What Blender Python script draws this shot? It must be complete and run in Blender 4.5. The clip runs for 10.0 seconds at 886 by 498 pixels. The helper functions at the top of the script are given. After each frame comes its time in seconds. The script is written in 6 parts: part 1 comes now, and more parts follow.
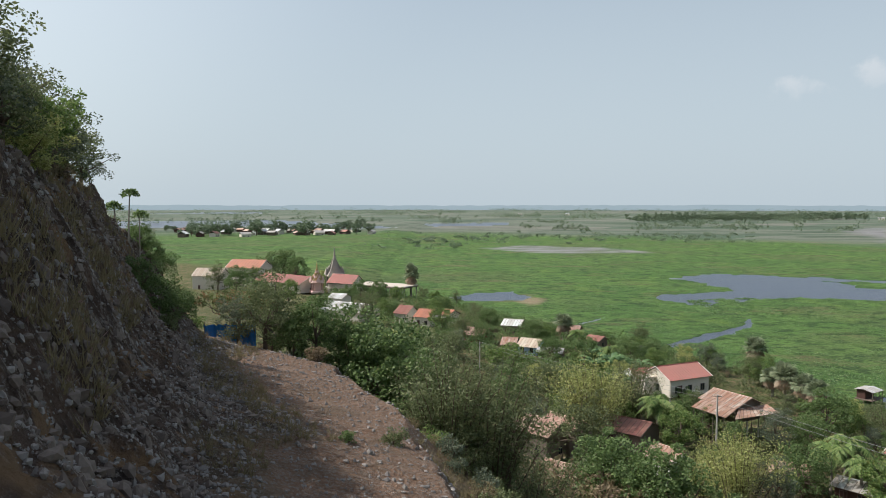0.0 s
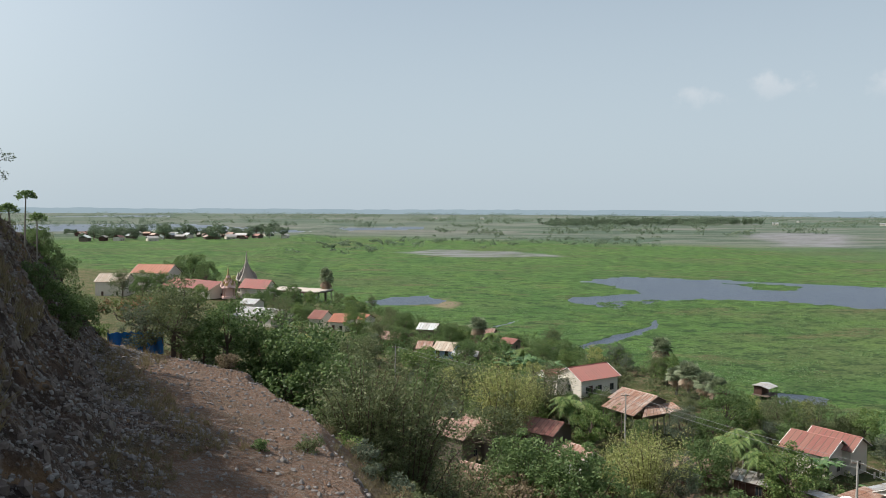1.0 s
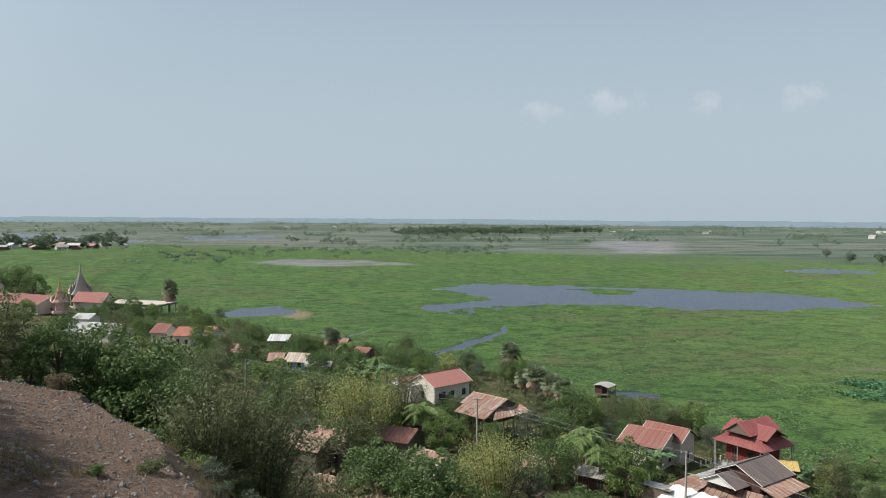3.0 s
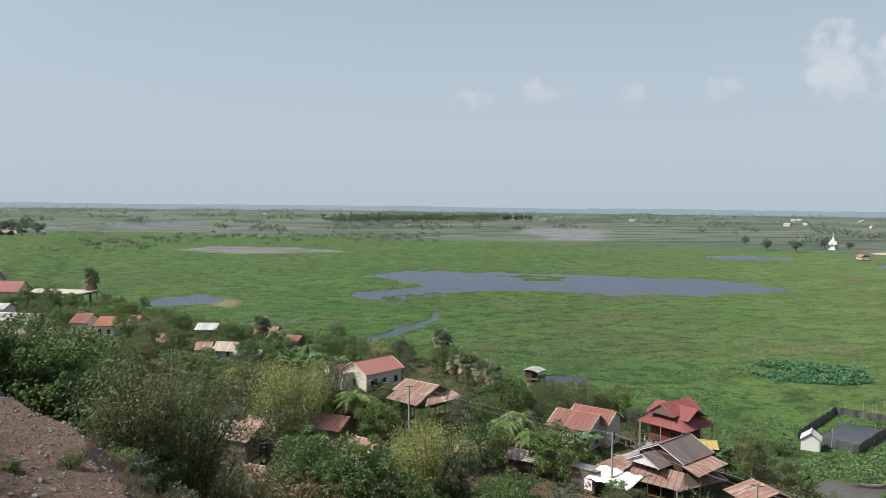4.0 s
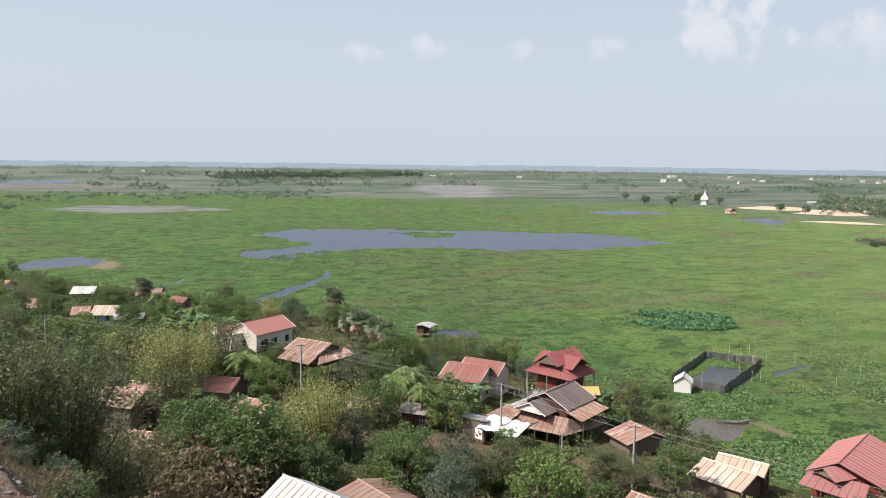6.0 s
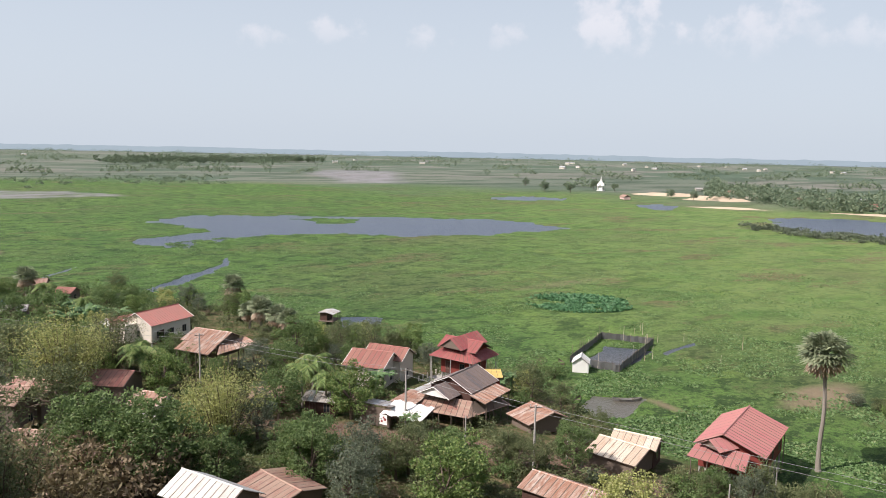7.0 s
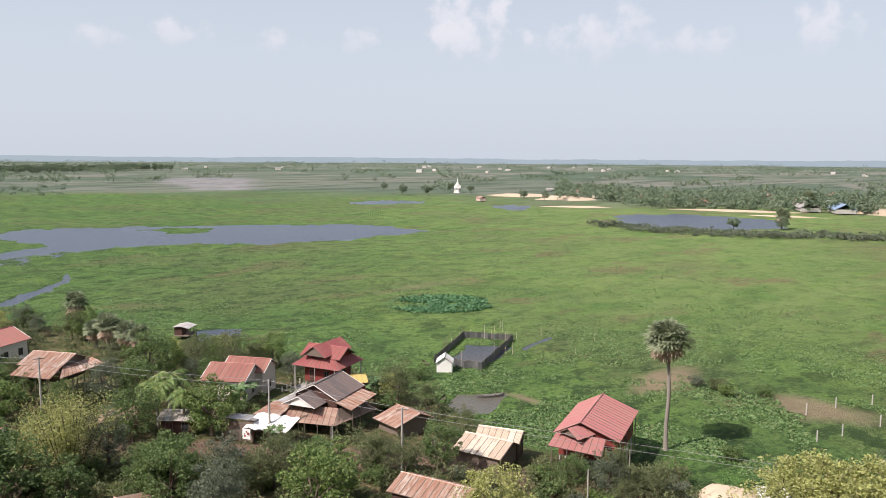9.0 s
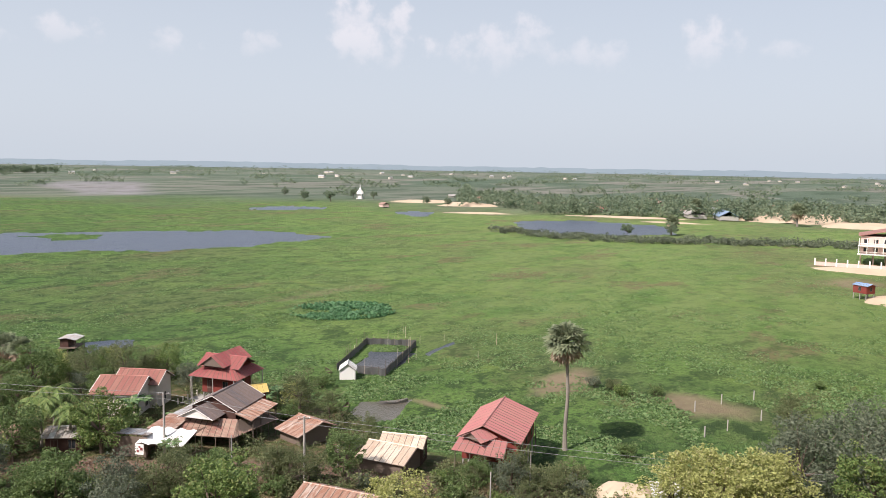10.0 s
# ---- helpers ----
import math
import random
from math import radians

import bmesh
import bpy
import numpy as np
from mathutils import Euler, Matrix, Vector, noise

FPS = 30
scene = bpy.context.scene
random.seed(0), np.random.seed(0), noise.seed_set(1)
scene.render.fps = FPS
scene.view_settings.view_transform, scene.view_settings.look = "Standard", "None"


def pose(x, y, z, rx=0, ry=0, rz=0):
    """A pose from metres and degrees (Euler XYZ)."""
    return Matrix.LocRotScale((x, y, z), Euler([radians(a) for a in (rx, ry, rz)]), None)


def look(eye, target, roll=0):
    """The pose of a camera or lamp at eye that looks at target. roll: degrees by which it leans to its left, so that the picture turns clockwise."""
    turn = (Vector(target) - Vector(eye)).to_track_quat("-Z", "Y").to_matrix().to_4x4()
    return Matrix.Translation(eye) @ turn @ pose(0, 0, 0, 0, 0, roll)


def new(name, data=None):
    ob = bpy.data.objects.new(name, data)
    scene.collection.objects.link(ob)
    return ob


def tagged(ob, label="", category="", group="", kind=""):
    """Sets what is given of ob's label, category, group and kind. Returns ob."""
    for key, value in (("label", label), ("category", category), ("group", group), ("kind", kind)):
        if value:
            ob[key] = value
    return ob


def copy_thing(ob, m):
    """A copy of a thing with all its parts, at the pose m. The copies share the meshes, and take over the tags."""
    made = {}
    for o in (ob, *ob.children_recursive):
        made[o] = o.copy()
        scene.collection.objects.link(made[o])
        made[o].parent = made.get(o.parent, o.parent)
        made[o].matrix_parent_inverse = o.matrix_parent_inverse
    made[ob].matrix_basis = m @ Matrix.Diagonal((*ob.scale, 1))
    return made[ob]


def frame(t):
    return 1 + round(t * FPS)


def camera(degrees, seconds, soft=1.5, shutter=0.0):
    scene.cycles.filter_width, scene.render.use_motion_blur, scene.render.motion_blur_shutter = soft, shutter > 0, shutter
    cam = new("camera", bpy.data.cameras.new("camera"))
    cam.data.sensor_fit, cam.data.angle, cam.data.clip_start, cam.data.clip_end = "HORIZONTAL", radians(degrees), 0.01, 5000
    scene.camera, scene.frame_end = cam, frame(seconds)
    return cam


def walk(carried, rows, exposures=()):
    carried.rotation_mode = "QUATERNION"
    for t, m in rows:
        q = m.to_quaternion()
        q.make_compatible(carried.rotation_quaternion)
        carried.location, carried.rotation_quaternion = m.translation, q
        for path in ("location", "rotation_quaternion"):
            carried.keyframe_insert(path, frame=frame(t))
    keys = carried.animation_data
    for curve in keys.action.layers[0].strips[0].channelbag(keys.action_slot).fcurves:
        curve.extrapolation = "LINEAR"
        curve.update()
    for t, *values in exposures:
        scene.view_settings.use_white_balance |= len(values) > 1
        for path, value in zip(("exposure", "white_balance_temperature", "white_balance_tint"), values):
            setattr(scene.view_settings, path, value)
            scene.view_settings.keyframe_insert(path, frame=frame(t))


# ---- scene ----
# camera: it stands on the hill and turns to the right: seconds, heading, tilt, lean
# the phone brightens and warms its picture on the way: seconds, stops, kelvin, tint
EXPOSURE = [(0, 0.1, 6300, 10), (2, -0.02, 6200, 9), (3, -0.06, 6150, 9), (4.5, 0.05, 6250, 12), (5.5, 0.22, 6330, 15), (7.5, 0.3, 6440, 18), (10, 0.29, 6500, 19)]
EYE = (0.0, 0.0, 40.0)
cam = camera(60.20, 10.0, soft=0.6)
TURN = [
    (0.0, -0.000, -3.402, 0.018), (0.5, 3.216, -3.233, 0.082), (1.0, 6.340, -3.075, 0.303), (1.5, 9.047, -2.905, 0.344),
    (2.0, 11.455, -2.735, 0.240), (2.5, 14.129, -2.446, 0.232), (3.0, 17.327, -2.349, 0.429), (3.2, 18.580, -2.398, 0.524),
    (4.3, 23.309, -3.657, 0.495), (4.5, 23.700, -3.899, 0.317), (5.0, 24.720, -4.652, 0.269), (5.5, 27.106, -5.551, 0.402),
    (5.7, 28.450, -5.893, 0.505), (6.8, 36.668, -7.264, 1.164), (7.0, 37.955, -7.329, 1.189), (7.5, 40.232, -7.382, 0.966),
    (8.0, 42.354, -7.291, 0.792), (8.5, 45.138, -7.175, 0.613), (9.0, 48.444, -6.875, 0.388), (9.5, 52.250, -6.512, 0.826),
    (10.0, 55.744, -6.334, 1.020),
]
walk(cam, [(t, pose(*EYE) @ pose(0, 0, 0, 0, 0, -a) @ pose(0, 0, 0, 90 + p) @ pose(0, 0, 0, 0, 0, r)) for t, a, p, r in TURN],
     EXPOSURE)
# ---- sky and sun ----
SUN_AZ, SUN_EL = -76.0, 48.0   # clockwise from the y axis, above the horizon


def heading(az, el=0.0):
    a, e = radians(az), radians(el)
    return Vector((math.sin(a) * math.cos(e), math.cos(a) * math.cos(e), math.sin(e)))


world = bpy.data.worlds.new("world")
scene.world = world
world.use_nodes = True
wn, wl = world.node_tree.nodes, world.node_tree.links
wn.clear()


def wnode(kind, **kw):
    n = wn.new(kind)
    for k, val in kw.items():
        n.inputs[k].default_value = val
    return n


w_out = wn.new("ShaderNodeOutputWorld")
w_bg = wnode("ShaderNodeBackground", Strength=0.1)
sky = wn.new("ShaderNodeTexSky")
sky.sky_type, sky.sun_disc = "NISHITA", False
sky.sun_elevation, sky.sun_rotation = radians(SUN_EL), radians(SUN_AZ)
sky.air_density, sky.dust_density, sky.ozone_density, sky.altitude = 1.0, 3.0, 1.5, 20
w_co = wn.new("ShaderNodeTexCoord")
w_sep = wn.new("ShaderNodeSeparateXYZ")
wl.new(w_co.outputs["Generated"], w_sep.inputs[0])


def wmath(op, a, b=None, clamp=False):
    n = wn.new("ShaderNodeMath")
    n.operation, n.use_clamp = op, clamp
    for i, val in enumerate((a, b)):
        if val is None:
            continue
        if isinstance(val, (int, float)):
            n.inputs[i].default_value = val
        else:
            wl.new(val, n.inputs[i])
    return n.outputs[0]


def wmap(val, a, b, c, d):
    n = wn.new("ShaderNodeMapRange")
    n.interpolation_type = "SMOOTHSTEP"
    wl.new(val, n.inputs[0])
    for i, q in enumerate((a, b, c, d)):
        n.inputs[i + 1].default_value = q
    return n.outputs[0]


def wmix(fac, a, b):
    n = wn.new("ShaderNodeMix")
    n.data_type = "RGBA"
    for sock, val in ((n.inputs[0], fac), (n.inputs[6], a), (n.inputs[7], b)):
        if isinstance(val, (int, float)):
            sock.default_value = val
        elif isinstance(val, tuple):
            sock.default_value = (*val, 1)
        else:
            wl.new(val, sock)
    return n.outputs[2]


# hazy tropical sky: the clear sky is veiled by bright dust, most of all near the horizon
veil = wmap(w_sep.outputs[2], 0.05, 0.6, 0.88, 0.3)


def wdot(axis):
    n = wn.new("ShaderNodeVectorMath")
    n.operation = "DOT_PRODUCT"
    wl.new(w_co.outputs["Generated"], n.inputs[0])
    n.inputs[1].default_value = axis
    return n.outputs["Value"]


# the dust glows more towards the sun
dust = wmix(wmap(wdot(heading(SUN_AZ, SUN_EL)), 0.32, 0.95, 0.0, 0.9), (5.35, 6.15, 6.6), (10.2, 10.9, 10.9))
hazed = wmix(veil, sky.outputs[0], dust)
# heaped clouds low in the sky, with clear tops and bases lost in the haze: heading, height, half width, half height, amount
w_noise = wnode("ShaderNodeTexNoise", Scale=30.0, Detail=7.0, Roughness=0.56)
wl.new(w_co.outputs["Generated"], w_noise.inputs["Vector"])
billow = wmath("MULTIPLY", wmath("SUBTRACT", w_noise.outputs[0], 0.5), 4.2)
cloud = None
for az, el, wid, hig, amount in ((50.8, 8.6, 4.2, 2.3, 1.0), (49.0, 10.4, 2.2, 2.3, 1.0), (51.8, 9.9, 2.4, 1.9, 1.0), (59.0, 8.4, 3.0, 1.9, .75), (62.5, 9.4, 2.4, 1.8, .8),
                                 (66.5, 8.0, 3.2, 1.3, .6), (74.6, 8.7, 2.6, 1.9, .85), (79.5, 8.0, 2.0, 1.0, .5), (42.0, 8.3, 1.9, 1.2, .6), (36.0, 8.0, 2.2, 1.2, .6),
                                 (30.0, 8.4, 2.3, 1.3, .7), (24.6, 7.7, 2.6, 1.1, .6), (-70.0, 9.0, 9.0, 2.6, .6), (110.0, 9.0, 8.0, 2.6, .7), (150.0, 10.0, 9.0, 3.0, .7)):
    across = wmath("DIVIDE", wdot(heading(az + 90)), math.tan(radians(wid)))
    rise = wmath("DIVIDE", wdot(heading(az, el + 90)), math.tan(radians(hig)))
    front = wmath("GREATER_THAN", wdot(heading(az, el)), 0.5)
    far = wmath("ADD", wmath("MULTIPLY", across, across), wmath("MULTIPLY", rise, rise))
    puff = wmap(wmath("ADD", wmath("SUBTRACT", 0.85, far), billow), 0.0, 1.1, 0.0, 1.0)
    puff = wmath("MULTIPLY", puff, wmap(rise, -1.3, 0.5, 0.12, 1.0))
    puff = wmath("MULTIPLY", wmath("MULTIPLY", puff, front), amount)
    cloud = puff if cloud is None else wmath("MAXIMUM", cloud, puff)
hazed = wmix(wmath("MULTIPLY", cloud, 0.4), hazed, (8.9, 8.5, 8.3))
wl.new(hazed, w_bg.inputs["Color"])
wl.new(w_bg.outputs[0], w_out.inputs[0])

sun_data = bpy.data.lights.new("sun", "SUN")
sun_data.energy, sun_data.angle, sun_data.color = 5.0, radians(0.6), (1.0, 0.94, 0.85)
sun = new("sun", sun_data)
sun.matrix_world = look(heading(SUN_AZ, SUN_EL) * 100, (0, 0, 0))


# ---- materials ----
class Nodes:
    """A small wrapper to write node materials in few lines."""

    def __init__(self, name, rough=0.9, metal=0.0, spec=0.3):
        self.mat = bpy.data.materials.new(name)
        self.mat.use_nodes = True
        self.n, self.l = self.mat.node_tree.nodes, self.mat.node_tree.links
        self.b = self.n["Principled BSDF"]
        self.b.inputs["Roughness"].default_value = rough
        self.b.inputs["Metallic"].default_value = metal
        self.b.inputs["Specular IOR Level"].default_value = spec
        self.geo = self.n.new("ShaderNodeNewGeometry")
        self.tex = self.n.new("ShaderNodeTexCoord")

    def link(self, a, b):
        if isinstance(a, (int, float)):
            b.default_value = a
        elif isinstance(a, tuple):
            b.default_value = (*a, 1) if len(a) == 3 and b.type == "RGBA" else a
        else:
            self.l.new(a, b)

    def pos(self, scale=(1, 1, 1), local=False, turn=0.0):
        m = self.n.new("ShaderNodeMapping")
        m.inputs["Scale"].default_value = scale
        m.inputs["Rotation"].default_value = (0, 0, radians(turn))
        self.l.new(self.tex.outputs["Object"] if local else self.geo.outputs["Position"], m.inputs[0])
        return m.outputs[0]

    def noise(self, scale, detail=4.0, rough=0.6, vec=None, distort=0.0):
        t = self.n.new("ShaderNodeTexNoise")
        t.inputs["Scale"].default_value, t.inputs["Detail"].default_value = scale, detail
        t.inputs["Roughness"].default_value, t.inputs["Distortion"].default_value = rough, distort
        self.l.new(self.pos() if vec is None else vec, t.inputs["Vector"])
        return t.outputs[0]

    def voronoi(self, scale, vec=None, out="Distance"):
        t = self.n.new("ShaderNodeTexVoronoi")
        t.inputs["Scale"].default_value = scale
        self.l.new(self.pos() if vec is None else vec, t.inputs["Vector"])
        return t.outputs[out]

    def remap(self, v, a, b, c=0.0, d=1.0):
        t = self.n.new("ShaderNodeMapRange")
        self.link(v, t.inputs[0])
        for i, q in enumerate((a, b, c, d)):
            t.inputs[i + 1].default_value = q
        return t.outputs[0]

    def math(self, op, a, b=0.0):
        t = self.n.new("ShaderNodeMath")
        t.operation = op
        self.link(a, t.inputs[0]), self.link(b, t.inputs[1])
        return t.outputs[0]

    def mix(self, fac, a, b, blend="MIX"):
        t = self.n.new("ShaderNodeMix")
        t.data_type, t.blend_type = "RGBA", blend
        self.link(fac, t.inputs[0]), self.link(a, t.inputs[6]), self.link(b, t.inputs[7])
        return t.outputs[2]

    def attr(self, name):
        t = self.n.new("ShaderNodeAttribute")
        t.attribute_name = name
        return t

    def rand(self):
        t = self.n.new("ShaderNodeObjectInfo")
        return t.outputs["Random"]

    def bump(self, height, strength=0.4, dist=0.05):
        t = self.n.new("ShaderNodeBump")
        t.inputs["Strength"].default_value, t.inputs["Distance"].default_value = strength, dist
        self.l.new(height, t.inputs["Height"])
        self.l.new(t.outputs[0], self.b.inputs["Normal"])

    def colour(self, c):
        self.link(c, self.b.inputs["Base Color"])
        return self.mat


def leaf_material(name, dark, light, odd, odd_share=0.1):
    k = Nodes(name, 0.6, spec=0.35)
    c = k.mix(k.geo.outputs["Random Per Island"], dark, light)
    c = k.mix(k.math("GREATER_THAN", k.noise(1.7, 2), 1 - odd_share * 1.2 - 0.28), c, odd)
    c = k.mix(k.remap(k.rand(), 0, 1, 0.0, 0.5), c, k.mix(0.5, c, light), "MIX")
    k.colour(c)
    tr = k.n.new("ShaderNodeBsdfTranslucent")
    k.link(c, tr.inputs["Color"])
    add = k.n.new("ShaderNodeMixShader")
    add.inputs[0].default_value = 0.38
    k.l.new(k.b.outputs[0], add.inputs[1]), k.l.new(tr.outputs[0], add.inputs[2])
    k.l.new(add.outputs[0], k.n["Material Output"].inputs["Surface"])
    return k.mat


def plain(name, c, rough=0.8, var=0.25, scale=3.0, metal=0.0, stain=(0.12, 0.1, 0.08), stain_share=0.4):
    """Paint, plaster, timber and the like: grain and stains at two scales."""
    k = Nodes(name, rough, metal)
    dark = tuple(q * (1 - var) for q in c)
    q = k.mix(k.noise(scale * 6, 3, vec=k.pos(local=True)), dark, c)
    q = k.mix(k.remap(k.noise(scale * 0.6, 5, 0.7, vec=k.pos(local=True)), 0.52, 0.75, 0, stain_share), q, stain)
    k.bump(k.noise(scale * 10, 3, vec=k.pos(local=True)), 0.2, 0.02)
    return k.colour(q)


def sheet_metal(name, c, rust, share, rough=0.55, pitch=5.0):
    """Corrugated roofing: each sheet differs a little, rust gathers in streaks down the slope."""
    k = Nodes(name, rough, 0.15, 0.4)
    wear = k.noise(0.9, 6, 0.65, vec=k.pos((2.4, 0.5, 1), local=True))
    q = k.mix(k.remap(wear, 0.62 - share * 0.5, 0.78 - share * 0.4), c, rust)
    q = k.mix(k.remap(k.noise(14, 3, vec=k.pos(local=True)), 0.3, 0.8, 0, 0.35), q, tuple(v * 0.55 for v in c))
    q = k.mix(k.remap(k.rand(), .4, .6, 0, 0.5), q, rust)
    k.bump(k.noise(9, 3, vec=k.pos(local=True)), 0.15, 0.02)
    return k.colour(q)


LEAF = {
    "mango": leaf_material("leaf_mango", (.053, .095, .031), (.195, .279, .098), (.219, .219, .101), .05),
    "bright": leaf_material("leaf_bright", (.057, .111, .033), (.231, .321, .094), (.264, .284, .110), .1),
    "olive": leaf_material("leaf_olive", (.069, .091, .039), (.211, .244, .110), (.230, .219, .113), .06),
    "yellow": leaf_material("leaf_yellow", (.180, .206, .060), (.479, .501, .183), (.438, .417, .212), .1),
    "dry": leaf_material("leaf_dry", (.156, .092, .080), (.418, .284, .241), (.212, .178, .093), .3),
    "grey": leaf_material("leaf_grey", (.066, .089, .059), (.199, .233, .153), (.219, .209, .141), .05),
    "palm": leaf_material("leaf_palm", (.096, .129, .073), (.325, .370, .225), (.328, .308, .194), .06),
    "dead_palm": leaf_material("leaf_dead_palm", (.294, .203, .138), (.537, .486, .361), (.383, .252, .180), .2),
    "banana": leaf_material("leaf_banana", (.059, .122, .054), (.208, .332, .132), (.307, .318, .171), .06),
    "weed": leaf_material("leaf_weed", (.081, .161, .056), (.208, .321, .125), (.265, .306, .146), .1),
    "lotus": leaf_material("leaf_lotus", (.060, .155, .068), (.150, .308, .143), (.224, .327, .181), .06),
    # distance haze is mixed into this green: paler and bluer than the near leaves
    "far": leaf_material("leaf_far_hazed", (.119, .181, .119), (.215, .27, .16), (.19, .2, .13), .1),
    "rust": leaf_material("leaf_rust", (.069, .100, .035), (.204, .238, .084), (.344, .168, .095), .12),
}
BARK = plain("bark", (.17, .13, .1), 0.95, 0.5, 2.0)
PALE_BARK = plain("palm_bark", (.3, .27, .23), 0.95, 0.35, 1.5)
TWIG = plain("twig", (.14, .105, .075), 0.95, 0.4, 2.0)


# ---- mesh helpers ----
def mesh_of(name, verts, faces, mats, smooth=False, index=None):
    me = bpy.data.meshes.new(name)
    verts = np.asarray(verts, dtype=np.float32)
    if isinstance(faces, np.ndarray):
        k = faces.shape[1]
        me.vertices.add(len(verts)), me.loops.add(faces.size), me.polygons.add(len(faces))
        me.vertices.foreach_set("co", verts.ravel())
        me.loops.foreach_set("vertex_index", faces.ravel().astype(np.int32))
        me.polygons.foreach_set("loop_start", np.arange(0, faces.size, k, dtype=np.int32))
        me.update(calc_edges=True)
    else:
        me.from_pydata([tuple(q) for q in verts], [], faces)
    for m in (mats if isinstance(mats, (list, tuple)) else [mats]):
        me.materials.append(m)
    if index is not None:
        me.polygons.foreach_set("material_index", np.asarray(index, dtype=np.int32))
    me.polygons.foreach_set("use_smooth", np.full(len(me.polygons), smooth))
    return me


def part(name, bm, mat, parent=None, label="", m=None):
    """Links a bmesh (or a finished mesh) as one mesh object under a thing or a part."""
    if isinstance(bm, bmesh.types.BMesh):
        me = bpy.data.meshes.new(name)
        bm.to_mesh(me), bm.free()
        me.materials.append(mat)
    else:
        me = bm
    ob = new(name, me)
    ob.parent = parent
    if m is not None:
        ob.matrix_basis = m
    return tagged(ob, label)


def thing(name, m, label, category, group="", kind=""):
    ob = new(name)
    ob.empty_display_size = 0.3
    ob.matrix_basis = m
    return tagged(ob, label, category, group, kind)


def box(x0, y0, z0, x1, y1, z1, bm=None, bevel=0.0):
    bm = bm or bmesh.new()
    r = bmesh.ops.create_cube(bm, size=1, matrix=Matrix.Translation(((x0 + x1) / 2, (y0 + y1) / 2, (z0 + z1) / 2)) @ Matrix.Diagonal((x1 - x0, y1 - y0, z1 - z0, 1)))
    if bevel:
        es = {e for q in r["verts"] for e in q.link_edges}
        bmesh.ops.bevel(bm, geom=list(es), offset=bevel, segments=1, affect="EDGES")
    return bm


def tube(points, radii, sides=6, bm=None):
    """A tapered tube along points; returns its bmesh."""
    bm = bm or bmesh.new()
    rings = []
    pts = [Vector(q) for q in points]
    for i, q in enumerate(pts):
        d = (pts[min(i + 1, len(pts) - 1)] - pts[max(i - 1, 0)]).normalized()
        a = d.orthogonal().normalized() if abs(d.z) < 0.95 else Vector((1, 0, 0)).cross(d).normalized()
        b = d.cross(a)
        rings.append([bm.verts.new(q + radii[i] * (math.cos(2 * math.pi * k / sides) * a + math.sin(2 * math.pi * k / sides) * b)) for k in range(sides)])
    for r0, r1 in zip(rings, rings[1:]):
        for k in range(sides):
            bm.faces.new((r0[k], r0[(k + 1) % sides], r1[(k + 1) % sides], r1[k]))
    bm.faces.new(rings[0][::-1]), bm.faces.new(rings[-1])
    return bm


# ---- lie of the land ----
def value_noise(x, y, seed=0):
    """Smooth lattice noise in -1..1 for arrays."""
    xi, yi = np.floor(x).astype(np.int64), np.floor(y).astype(np.int64)
    fx, fy = x - xi, y - yi
    fx, fy = fx * fx * (3 - 2 * fx), fy * fy * (3 - 2 * fy)

    def h(a, b):
        n = (a * 374761393 + b * 668265263 + seed * 974711) & 0x7FFFFFFF
        n = ((n ^ (n >> 13)) * 1274126177) & 0x7FFFFFFF
        return ((n ^ (n >> 16)) & 0xFFFF) / 32767.5 - 1
    return (h(xi, yi) * (1 - fx) + h(xi + 1, yi) * fx) * (1 - fy) + (h(xi, yi + 1) * (1 - fx) + h(xi + 1, yi + 1) * fx) * fy


def fractal(x, y, size, octaves=4, seed=0, gain=0.5):
    out, amp, total = 0, 1.0, 0.0
    for o in range(octaves):
        out = out + amp * value_noise(x / size + 17.3 * o, y / size - 9.1 * o, seed + o)
        total, amp, size = total + amp, amp * gain, size / 2.03
    return out / total


def inside(x, y, poly):
    """Signed distance to a closed outline, negative inside."""
    d, s = np.full(x.shape, 1e9), np.ones(x.shape)
    for (ax, ay), (bx, by) in zip(poly, poly[1:] + poly[:1]):
        ex, ey, wx, wy = bx - ax, by - ay, x - ax, y - ay
        t = np.clip((wx * ex + wy * ey) / (ex * ex + ey * ey), 0, 1)
        d = np.minimum(d, np.hypot(wx - ex * t, wy - ey * t))
        c1, c2, c3 = y >= ay, y < by, ex * wy > ey * wx
        s = np.where((c1 & c2 & c3) | (~c1 & ~c2 & ~c3), -s, s)
    return d * s


